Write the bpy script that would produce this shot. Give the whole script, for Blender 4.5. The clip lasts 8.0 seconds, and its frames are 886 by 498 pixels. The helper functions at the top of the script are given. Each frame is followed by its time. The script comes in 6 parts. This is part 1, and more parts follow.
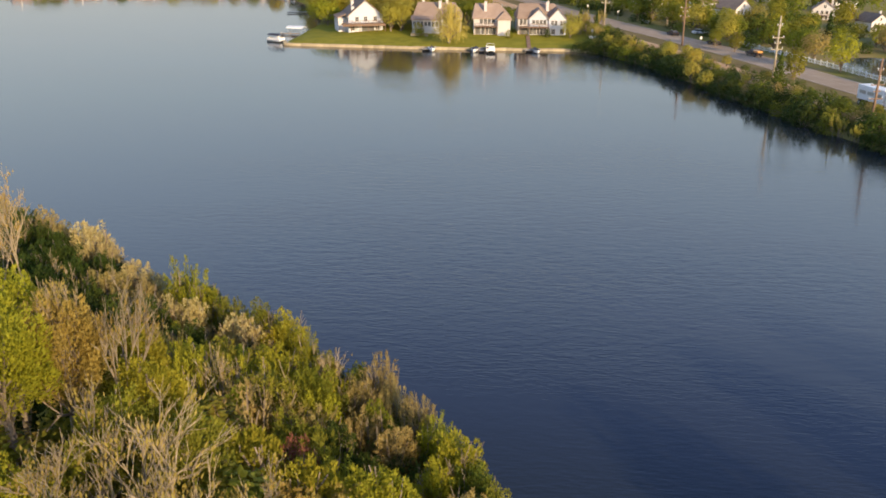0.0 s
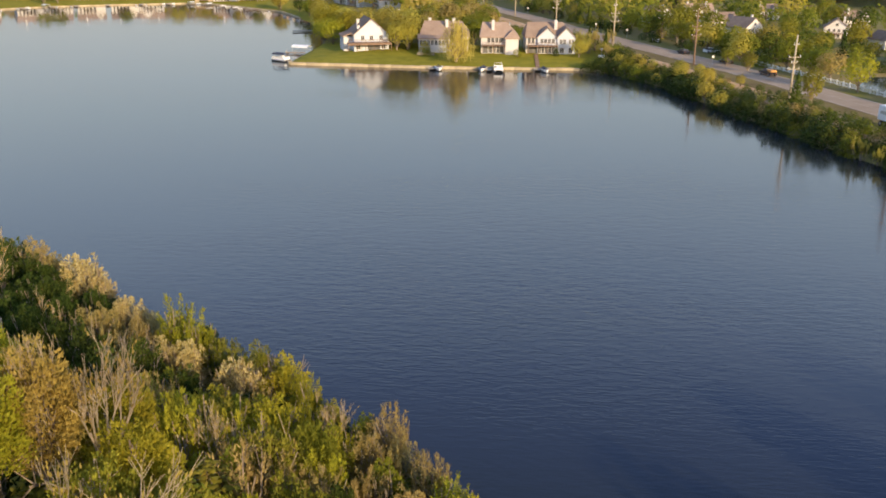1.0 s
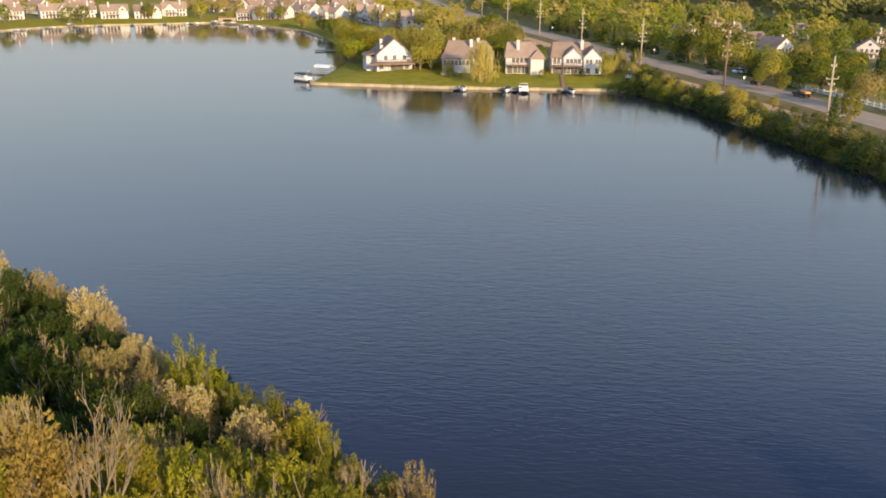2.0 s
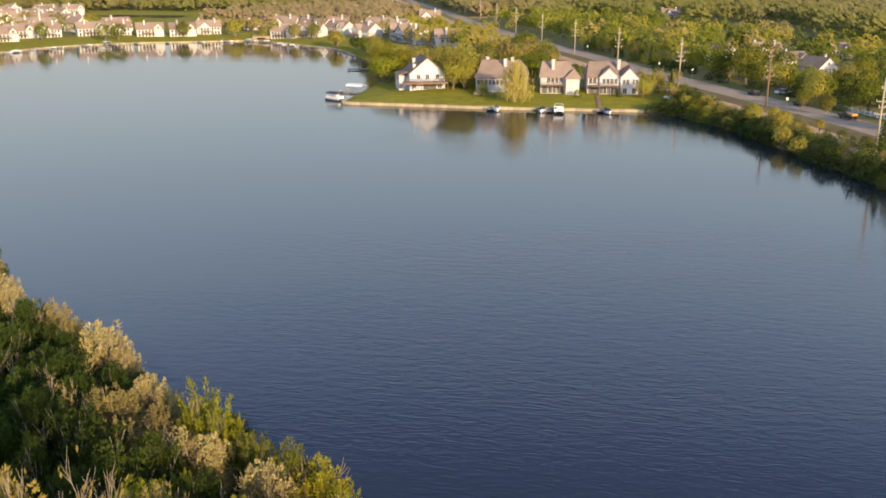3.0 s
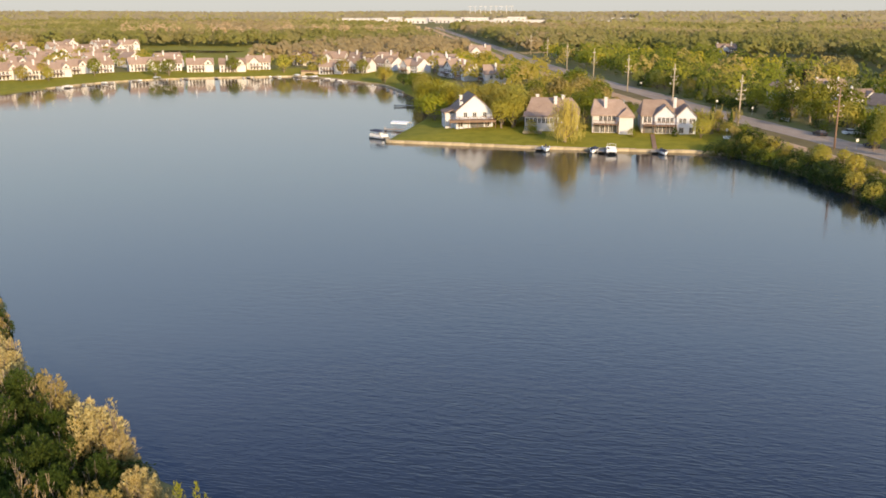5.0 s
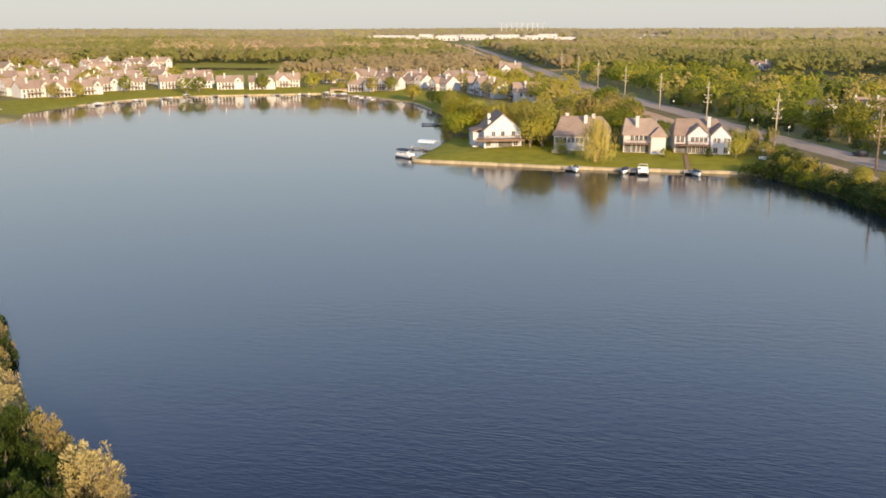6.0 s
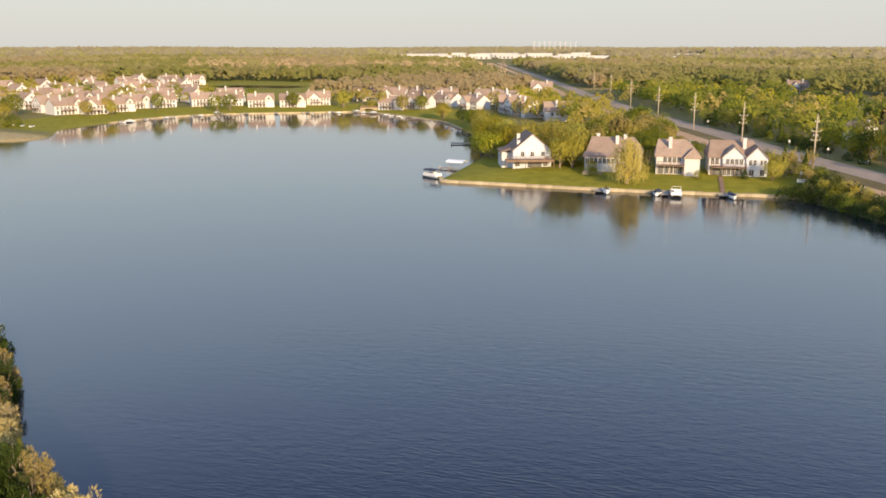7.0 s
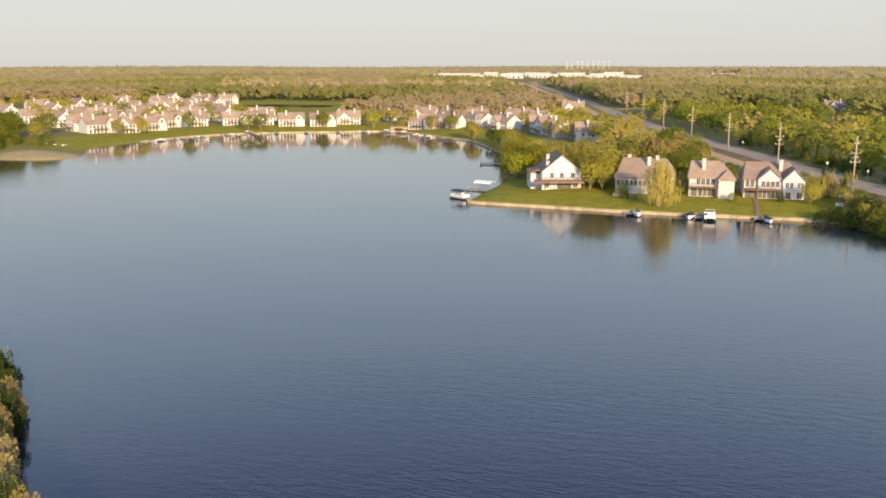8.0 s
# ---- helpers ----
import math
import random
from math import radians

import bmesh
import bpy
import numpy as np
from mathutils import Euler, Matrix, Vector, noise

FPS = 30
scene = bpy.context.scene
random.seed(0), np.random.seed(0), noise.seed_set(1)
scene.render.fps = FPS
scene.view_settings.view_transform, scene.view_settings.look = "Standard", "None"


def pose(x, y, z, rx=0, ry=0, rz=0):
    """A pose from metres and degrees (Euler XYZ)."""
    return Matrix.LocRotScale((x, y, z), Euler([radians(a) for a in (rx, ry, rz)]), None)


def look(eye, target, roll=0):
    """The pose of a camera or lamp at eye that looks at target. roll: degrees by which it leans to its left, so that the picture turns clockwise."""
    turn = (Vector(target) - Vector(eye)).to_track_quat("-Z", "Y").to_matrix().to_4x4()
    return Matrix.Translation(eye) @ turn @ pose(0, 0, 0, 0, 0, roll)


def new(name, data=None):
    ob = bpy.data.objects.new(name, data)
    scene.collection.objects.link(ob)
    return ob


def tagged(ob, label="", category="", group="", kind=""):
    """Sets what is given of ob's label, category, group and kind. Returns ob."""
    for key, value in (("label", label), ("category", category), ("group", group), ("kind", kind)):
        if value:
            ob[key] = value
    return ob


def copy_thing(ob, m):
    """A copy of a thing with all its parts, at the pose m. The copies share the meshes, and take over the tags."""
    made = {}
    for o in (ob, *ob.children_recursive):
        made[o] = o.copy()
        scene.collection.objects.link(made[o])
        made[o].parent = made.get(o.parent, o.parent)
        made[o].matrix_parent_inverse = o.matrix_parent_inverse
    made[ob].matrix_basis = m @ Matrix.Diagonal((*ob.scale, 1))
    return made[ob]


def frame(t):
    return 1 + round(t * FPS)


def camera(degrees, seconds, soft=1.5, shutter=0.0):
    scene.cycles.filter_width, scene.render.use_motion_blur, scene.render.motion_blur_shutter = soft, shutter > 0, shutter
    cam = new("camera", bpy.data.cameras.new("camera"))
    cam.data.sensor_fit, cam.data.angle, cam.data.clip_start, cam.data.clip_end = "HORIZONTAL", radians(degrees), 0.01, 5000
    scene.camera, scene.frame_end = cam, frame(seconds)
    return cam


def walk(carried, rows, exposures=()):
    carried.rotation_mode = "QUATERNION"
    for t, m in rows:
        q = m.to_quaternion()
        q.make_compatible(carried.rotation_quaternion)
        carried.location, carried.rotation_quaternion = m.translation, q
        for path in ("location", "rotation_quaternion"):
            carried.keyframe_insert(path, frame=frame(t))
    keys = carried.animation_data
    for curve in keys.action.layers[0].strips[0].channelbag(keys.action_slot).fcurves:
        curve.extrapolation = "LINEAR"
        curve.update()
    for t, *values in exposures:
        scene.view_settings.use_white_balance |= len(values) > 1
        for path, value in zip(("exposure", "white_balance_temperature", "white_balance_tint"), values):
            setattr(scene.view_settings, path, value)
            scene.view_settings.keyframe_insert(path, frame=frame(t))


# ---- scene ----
cam = camera(53.0, 8.0, soft=1.75)
PATH = [
    (0, (0.915, 2.113, 34.45), (0.747, 3.979, 33.749), 0.4),
    (0.5, (0.344, 4.71, 34.349), (0.17, 6.582, 33.666), 0.3),
    (1, (-0.173, 7.16, 34.293), (-0.353, 9.037, 33.627), 0.3),
    (1.5, (-0.751, 9.683, 34.2), (-0.938, 11.566, 33.552), 0.3),
    (2, (-1.278, 12.137, 34.181), (-1.506, 14.022, 33.552), 0.2),
    (3.5, (-2.427, 19.677, 34.115), (-2.748, 21.566, 33.54), 0.1),
    (4, (-2.717, 22.244, 34.096), (-3.059, 24.134, 33.54), 0.0),
    (4.5, (-2.899, 24.761, 34.139), (-3.274, 26.65, 33.6), 0.0),
    (6, (-3.213, 32.212, 34.248), (-3.69, 34.092, 33.761), -0.1),
    (6.5, (-3.327, 34.576, 34.327), (-3.839, 36.452, 33.859), -0.1),
    (7, (-3.324, 36.897, 34.333), (-3.871, 38.768, 33.884), 0.0),
    (7.5, (-3.181, 39.057, 34.406), (-3.765, 40.922, 33.977), -0.0),
    (8, (-3.385, 41.079, 34.362), (-4.002, 42.937, 33.954), 0.0),
]
walk(cam, [(t, look(eye, target, roll)) for t, eye, target, roll in PATH], [(0, 0.55), (8, 0.6)])

# ---- world and light ----
SUN_AZ = Vector((0.62, -0.785))          # the side from which the low sun comes
SUN_EL = 15.0
world = bpy.data.worlds.new("world")
scene.world = world
world.use_nodes = True
wn, wl = world.node_tree.nodes, world.node_tree.links
wn.clear()
sky = wn.new("ShaderNodeTexSky")
sky.sky_type, sky.sun_disc = "NISHITA", False
sky.sun_elevation = radians(SUN_EL)
sky.sun_rotation = math.atan2(SUN_AZ.x, SUN_AZ.y)
sky.air_density, sky.dust_density, sky.ozone_density = 1.0, 0.8, 1.5
coord = wn.new("ShaderNodeTexCoord")
sep = wn.new("ShaderNodeSeparateXYZ")
wl.new(coord.outputs["Generated"], sep.inputs[0])
ramp = wn.new("ShaderNodeValToRGB")      # pale haze low over the land
for at, amount in ((0.12, 0.92), (0.40, 0.86)):
    ramp.color_ramp.elements.new(at).color = (amount, amount, amount, 1)
ramp.color_ramp.elements[0].color = (0.95, 0.95, 0.95, 1)
ramp.color_ramp.elements[3].position, ramp.color_ramp.elements[3].color = 0.9, (0.45, 0.45, 0.45, 1)
wl.new(sep.outputs["Z"], ramp.inputs[0])
haze = wn.new("ShaderNodeMixRGB")
tone = wn.new("ShaderNodeValToRGB")      # cream low down, pale blue higher up
for at, colour in ((0.07, (0.692, 0.697, 0.665, 1)), (0.10, (0.76, 0.80, 0.81, 1)), (0.19, (0.87, 1.02, 1.12, 1)), (0.34, (1.00, 1.30, 1.76, 1)), (0.5, (0.42, 0.66, 1.50, 1))):
    tone.color_ramp.elements.new(at).color = colour
tone.color_ramp.elements[0].color = (0.675, 0.660, 0.618, 1)
tone.color_ramp.elements[6].position, tone.color_ramp.elements[6].color = 0.72, (0.16, 0.27, 0.56, 1)
wl.new(sep.outputs["Z"], tone.inputs[0])
bright = wn.new("ShaderNodeMixRGB")
bright.blend_type = "MULTIPLY"
bright.inputs[0].default_value, bright.inputs[2].default_value = 1.0, (4.4, 4.4, 4.4, 1)
wl.new(tone.outputs[0], bright.inputs[1])
wl.new(bright.outputs[0], haze.inputs[2])
wl.new(ramp.outputs[0], haze.inputs[0])
wl.new(sky.outputs[0], haze.inputs[1])
back = wn.new("ShaderNodeBackground")
back.inputs[1].default_value = 0.15
wl.new(haze.outputs[0], back.inputs[0])
wout = wn.new("ShaderNodeOutputWorld")
wl.new(back.outputs[0], wout.inputs[0])

sun_lamp = new("sun", bpy.data.lights.new("sun", "SUN"))
sun_lamp.data.energy, sun_lamp.data.angle, sun_lamp.data.color = 4.5, radians(0.6), (1.0, 0.755, 0.465)
SUN_FROM = Vector((SUN_AZ.x, SUN_AZ.y, math.tan(radians(SUN_EL)))).normalized()
sun_lamp.matrix_world = look(SUN_FROM * 300, (0, 0, 0))


# ---- materials ----
def shader(name):
    m = bpy.data.materials.new(name)
    m.use_nodes = True
    n, l = m.node_tree.nodes, m.node_tree.links
    return m, n, l, n["Principled BSDF"]


def surface(name, c1, c2, scale=1.0, rough=0.8, metal=0.0, bump=0.0, bump_scale=20.0, rand=0.0, big=0.15):
    """Two colours mixed by noise at two scales, with fine relief; rand shifts the value from object to object."""
    m, n, l, p = shader(name)
    tc = n.new("ShaderNodeTexCoord")
    a = n.new("ShaderNodeTexNoise")
    a.inputs["Scale"].default_value, a.inputs["Detail"].default_value = scale, 6
    b = n.new("ShaderNodeTexNoise")
    b.inputs["Scale"].default_value, b.inputs["Detail"].default_value = scale * big, 3
    l.new(tc.outputs["Object"], a.inputs["Vector"]), l.new(tc.outputs["Object"], b.inputs["Vector"])
    add = n.new("ShaderNodeMath")
    add.operation = "ADD"
    l.new(a.outputs[0], add.inputs[0]), l.new(b.outputs[0], add.inputs[1])
    mr = n.new("ShaderNodeMapRange")
    mr.inputs["From Min"].default_value, mr.inputs["From Max"].default_value = 0.7, 1.3
    l.new(add.outputs[0], mr.inputs[0])
    mix = n.new("ShaderNodeMixRGB")
    mix.inputs[1].default_value, mix.inputs[2].default_value = (*c1, 1), (*c2, 1)
    l.new(mr.outputs[0], mix.inputs[0])
    last = mix.outputs[0]
    if rand:
        oi = n.new("ShaderNodeObjectInfo")
        vr = n.new("ShaderNodeMapRange")
        vr.inputs["To Min"].default_value, vr.inputs["To Max"].default_value = 1 - rand, 1 + rand
        l.new(oi.outputs["Random"], vr.inputs[0])
        hs = n.new("ShaderNodeHueSaturation")
        l.new(vr.outputs[0], hs.inputs["Value"]), l.new(last, hs.inputs["Color"])
        last = hs.outputs[0]
    l.new(last, p.inputs["Base Color"])
    p.inputs["Roughness"].default_value, p.inputs["Metallic"].default_value = rough, metal
    if bump:
        c = n.new("ShaderNodeTexNoise")
        c.inputs["Scale"].default_value, c.inputs["Detail"].default_value = bump_scale, 5
        l.new(tc.outputs["Object"], c.inputs["Vector"])
        bp = n.new("ShaderNodeBump")
        bp.inputs["Strength"].default_value, bp.inputs["Distance"].default_value = bump, 0.05
        l.new(c.outputs[0], bp.inputs["Height"]), l.new(bp.outputs[0], p.inputs["Normal"])
    return m


def foliage(name, c1, c2, through_light=0.42, rand=0.16):
    """Leaves: colour differs from leaf to leaf and plant to plant; light passes through."""
    m, n, l, p = shader(name)
    geo, oi = n.new("ShaderNodeNewGeometry"), n.new("ShaderNodeObjectInfo")
    mix = n.new("ShaderNodeMixRGB")
    mix.inputs[1].default_value, mix.inputs[2].default_value = (*c1, 1), (*c2, 1)
    l.new(geo.outputs["Random Per Island"], mix.inputs[0])
    hs = n.new("ShaderNodeHueSaturation")
    vr, hr = n.new("ShaderNodeMapRange"), n.new("ShaderNodeMapRange")
    vr.inputs["To Min"].default_value, vr.inputs["To Max"].default_value = 1 - rand, 1 + rand
    hr.inputs["To Min"].default_value, hr.inputs["To Max"].default_value = 0.5 - rand * 0.05, 0.5 + rand * 0.08
    l.new(oi.outputs["Random"], vr.inputs[0])
    wob = n.new("ShaderNodeMath")
    wob.operation = "FRACT"
    mul = n.new("ShaderNodeMath")
    mul.operation = "MULTIPLY"
    mul.inputs[1].default_value = 7.3
    l.new(oi.outputs["Random"], mul.inputs[0]), l.new(mul.outputs[0], wob.inputs[0]), l.new(wob.outputs[0], hr.inputs[0])
    l.new(hr.outputs[0], hs.inputs["Hue"]), l.new(vr.outputs[0], hs.inputs["Value"]), l.new(mix.outputs[0], hs.inputs["Color"])
    l.new(hs.outputs[0], p.inputs["Base Color"])
    p.inputs["Roughness"].default_value = 0.7
    p.inputs["Specular IOR Level"].default_value = 0.2
    tr = n.new("ShaderNodeBsdfTranslucent")
    l.new(hs.outputs[0], tr.inputs[0])
    ms = n.new("ShaderNodeMixShader")
    ms.inputs[0].default_value = through_light
    l.new(p.outputs[0], ms.inputs[1]), l.new(tr.outputs[0], ms.inputs[2])
    l.new(ms.outputs[0], n["Material Output"].inputs[0])
    return m


LEAF = {
    "yellow": foliage("leaf_yellow_green", (0.300, 0.280, 0.022), (0.405, 0.360, 0.032), 0.45, 0.18),
    "green": foliage("leaf_fresh_green", (0.195, 0.212, 0.020), (0.262, 0.270, 0.029), 0.48),
    "olive": foliage("leaf_olive", (0.450, 0.385, 0.064), (0.530, 0.440, 0.088), 0.54),
    # own dark green, lowered further to carry the shade inside the shrubs
    "dark": foliage("leaf_dark_shaded_green", (0.036, 0.060, 0.010), (0.088, 0.114, 0.017)),
    "tan": foliage("leaf_bud_tan", (0.340, 0.262, 0.075), (0.470, 0.360, 0.115)),
    "cream": foliage("leaf_cream_blossom", (0.43, 0.325, 0.105), (0.63, 0.53, 0.26), 0.35, 0.08),
    "moss": foliage("leaf_moss_green", (0.215, 0.205, 0.022), (0.310, 0.280, 0.036), 0.42, 0.18),
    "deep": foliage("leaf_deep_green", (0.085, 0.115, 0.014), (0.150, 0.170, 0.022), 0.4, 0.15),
    "bud": foliage("leaf_brown_bud", (0.330, 0.235, 0.056), (0.440, 0.325, 0.084), 0.45, 0.18),
    "straw": foliage("leaf_straw_bud", (0.300, 0.225, 0.070), (0.440, 0.340, 0.125), 0.4, 0.14),
    "plum": foliage("leaf_dark_plum", (0.050, 0.030, 0.032), (0.085, 0.048, 0.048)),
    "red": foliage("leaf_dark_red", (0.240, 0.085, 0.060), (0.330, 0.130, 0.085)),
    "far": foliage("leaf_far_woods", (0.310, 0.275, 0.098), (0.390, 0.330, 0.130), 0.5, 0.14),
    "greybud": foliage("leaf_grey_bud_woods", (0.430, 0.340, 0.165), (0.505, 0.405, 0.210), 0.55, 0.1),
    "sycamore": foliage("leaf_sycamore_buds", (0.500, 0.353, 0.202), (0.580, 0.420, 0.248), 0.4),
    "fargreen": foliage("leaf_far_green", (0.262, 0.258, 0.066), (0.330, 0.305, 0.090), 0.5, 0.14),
    # distance haze is put into this leaf colour: paler and greyer
    "distant": foliage("leaf_hazy_distant_woods", (0.335, 0.295, 0.175), (0.405, 0.350, 0.210), 0.45, 0.1),
    "willow": foliage("leaf_willow_gold", (0.47, 0.36, 0.09), (0.60, 0.46, 0.13), 0.4),
}
BARK = surface("bark", (0.16, 0.12, 0.085), (0.30, 0.24, 0.17), 6, 0.9, bump=0.4, rand=0.15)
PALE_BARK = surface("pale_bark", (0.24, 0.185, 0.115), (0.37, 0.295, 0.19), 5, 0.9, bump=0.3, rand=0.1)
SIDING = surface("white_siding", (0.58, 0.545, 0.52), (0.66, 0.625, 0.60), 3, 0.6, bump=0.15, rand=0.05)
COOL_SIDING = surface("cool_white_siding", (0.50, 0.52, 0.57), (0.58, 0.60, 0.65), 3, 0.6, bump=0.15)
# lighter siding copy; the sunlit brightness of far walls is in its colour
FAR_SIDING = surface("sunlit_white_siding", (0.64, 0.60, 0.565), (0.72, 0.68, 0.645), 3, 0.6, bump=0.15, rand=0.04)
DARK_SHINGLE = surface("dark_shingle", (0.25, 0.172, 0.122), (0.34, 0.245, 0.180), 2.5, 0.95, bump=0.5, bump_scale=12)
TRIM = surface("white_trim", (0.58, 0.55, 0.52), (0.66, 0.63, 0.60), 3, 0.5)
SHINGLE = surface("brown_shingle", (0.29, 0.205, 0.15), (0.40, 0.295, 0.225), 2.5, 0.9, bump=0.5, bump_scale=12, rand=0.18)
GREY_SHINGLE = surface("grey_shingle", (0.19, 0.145, 0.115), (0.29, 0.225, 0.18), 2.5, 0.9, bump=0.5, bump_scale=12, rand=0.15)
WOOD = surface("deck_wood", (0.15, 0.09, 0.06), (0.26, 0.17, 0.115), 4, 0.8, bump=0.3, rand=0.15)
GREYWOOD = surface("weathered_wood", (0.27, 0.24, 0.20), (0.42, 0.38, 0.32), 4, 0.85, bump=0.3, rand=0.1)
POLEWOOD = surface("pole_wood", (0.36, 0.29, 0.20), (0.55, 0.46, 0.33), 2, 0.85, bump=0.2)
BROWNPOLE = surface("brown_pole_wood", (0.19, 0.12, 0.075), (0.30, 0.19, 0.12), 2, 0.85, bump=0.2)
STONE = surface("shore_stone", (0.38, 0.30, 0.18), (0.52, 0.43, 0.28), 1.2, 0.9, bump=0.6, rand=0.2)
CONCRETE = surface("road_concrete", (0.33, 0.25, 0.175), (0.43, 0.335, 0.245), 0.35, 0.9, bump=0.15)
ASPHALT = surface("asphalt", (0.13, 0.12, 0.11), (0.20, 0.185, 0.165), 0.4, 0.9, bump=0.2)
TANROAD = surface("tan_gravel_road", (0.50, 0.31, 0.16), (0.62, 0.41, 0.23), 0.3, 0.95, bump=0.2)
DRYEARTH = surface("dry_earth", (0.15, 0.110, 0.048), (0.25, 0.195, 0.075), 0.25, 0.95, bump=0.5, bump_scale=3)
LINE = surface("road_paint", (0.40, 0.33, 0.25), (0.50, 0.43, 0.33), 3, 0.7)
METAL = surface("galvanised_metal", (0.45, 0.44, 0.42), (0.58, 0.57, 0.55), 5, 0.4, 0.8)
RUBBER = surface("rubber", (0.018, 0.018, 0.018), (0.035, 0.034, 0.033), 8, 0.8)
WHITEPAINT = surface("white_paint", (0.76, 0.75, 0.73), (0.83, 0.82, 0.80), 2, 0.35)
BLACKPAINT = surface("black_paint", (0.015, 0.015, 0.017), (0.03, 0.03, 0.033), 2, 0.25)
CANVAS = surface("navy_canvas", (0.02, 0.025, 0.045), (0.05, 0.055, 0.08), 5, 0.8)
ORANGE = surface("orange_paint", (0.55, 0.24, 0.05), (0.65, 0.32, 0.09), 3, 0.4)
# dark doors, and painted shade for entries and the bridge opening
ROOMDARK = surface("dark_door_and_shade", (0.10, 0.095, 0.09), (0.20, 0.19, 0.175), 1.5, 0.9)

for matt in (CONCRETE, TANROAD, DRYEARTH, SHINGLE, DARK_SHINGLE, GREY_SHINGLE, ASPHALT, STONE):   # dry, dusty surfaces hardly shine
    matt.node_tree.nodes["Principled BSDF"].inputs["Specular IOR Level"].default_value = 0.1


def glass_pane():
    m, n, l, p = shader("window_glass")
    p.inputs["Base Color"].default_value = (0.085, 0.082, 0.080, 1)
    p.inputs["Roughness"].default_value = 0.06
    p.inputs["IOR"].default_value = 1.5
    return m


GLASS = glass_pane()


def water_material(name="lake_water", rough=0.055):
    """Slightly turbid lake water with small wind ripples and calmer lanes."""
    m, n, l, p = shader(name)
    p.inputs["Base Color"].default_value = (0.018, 0.024, 0.031, 1)
    p.inputs["Roughness"].default_value = rough
    p.inputs["IOR"].default_value = 1.33
    tc = n.new("ShaderNodeTexCoord")
    def waves(sx, sy, angle, detail):
        mp = n.new("ShaderNodeMapping")
        mp.inputs["Rotation"].default_value = (0, 0, radians(angle))
        mp.inputs["Scale"].default_value = (sx, sy, 1)
        l.new(tc.outputs["Object"], mp.inputs[0])
        t = n.new("ShaderNodeTexNoise")
        t.inputs["Scale"].default_value, t.inputs["Detail"].default_value = 1.0, detail
        l.new(mp.outputs[0], t.inputs["Vector"])
        return t.outputs[0]
    fine, mid, calm = waves(1.0, 3.5, 5, 2), waves(0.42, 1.15, -10, 2), waves(0.012, 0.03, 25, 2)
    s = n.new("ShaderNodeMath")
    s.operation = "MULTIPLY_ADD"
    s.inputs[1].default_value = 0.85
    l.new(fine, s.inputs[0]), l.new(mid, s.inputs[2])
    amp = n.new("ShaderNodeMapRange")
    amp.inputs["From Min"].default_value, amp.inputs["From Max"].default_value = 0.40, 0.62
    amp.inputs["To Min"].default_value, amp.inputs["To Max"].default_value = 0.25, 1.0
    l.new(calm, amp.inputs[0])
    bp = n.new("ShaderNodeBump")
    bp.inputs["Distance"].default_value = 0.085
    k = n.new("ShaderNodeMath")
    k.operation = "MULTIPLY"
    k.inputs[1].default_value = 0.55
    sepw, lee, both = n.new("ShaderNodeSeparateXYZ"), n.new("ShaderNodeMapRange"), n.new("ShaderNodeMath")
    l.new(tc.outputs["Object"], sepw.inputs[0])
    lee.inputs["From Min"].default_value, lee.inputs["From Max"].default_value = 70, 300     # calmer under the far shore
    lee.inputs["To Min"].default_value, lee.inputs["To Max"].default_value = 1.0, 0.15
    both.operation = "MULTIPLY"
    l.new(sepw.outputs["Y"], lee.inputs[0]), l.new(lee.outputs[0], both.inputs[0]), l.new(amp.outputs[0], both.inputs[1])
    l.new(both.outputs[0], k.inputs[0])
    l.new(k.outputs[0], bp.inputs["Strength"])
    l.new(s.outputs[0], bp.inputs["Height"])
    l.new(bp.outputs[0], p.inputs["Normal"])
    return m


WATER = water_material()
POND = water_material("pond_water", 0.06)
# ---- mesh helpers ----
def mesh_object(name, verts, faces, material, parent=None, smooth=False, label=""):
    me = bpy.data.meshes.new(name)
    me.from_pydata(verts, [], faces)
    if material:
        me.materials.append(material)
    if smooth:
        me.polygons.foreach_set("use_smooth", [True] * len(me.polygons))
    me.update()
    ob = new(name, me)
    if parent:
        ob.parent = parent
    if label:
        ob["label"] = label
    return ob


def part(name, bm, material, parent=None, label="", smooth=False):
    me = bpy.data.meshes.new(name)
    bm.to_mesh(me)
    bm.free()
    me.materials.append(material)
    if smooth:
        me.polygons.foreach_set("use_smooth", [True] * len(me.polygons))
    ob = new(name, me)
    ob.parent = parent
    if label:
        ob["label"] = label
    return ob


def add_box(bm, x0, x1, y0, y1, z0, z1, bevel=0.0):
    r = bmesh.ops.create_cube(bm, size=1.0)
    m = Matrix.Translation(((x0 + x1) / 2, (y0 + y1) / 2, (z0 + z1) / 2)) @ Matrix.Diagonal((x1 - x0, y1 - y0, z1 - z0, 1))
    bmesh.ops.transform(bm, matrix=m, verts=r["verts"])
    if bevel:
        es = list({e for v in r["verts"] for e in v.link_edges})
        bmesh.ops.bevel(bm, geom=es, offset=bevel, segments=1, affect="EDGES")


def box(name, x0, x1, y0, y1, z0, z1, material, parent, bevel=0.02, label=""):
    bm = bmesh.new()
    add_box(bm, x0, x1, y0, y1, z0, z1, bevel)
    return part(name, bm, material, parent, label)


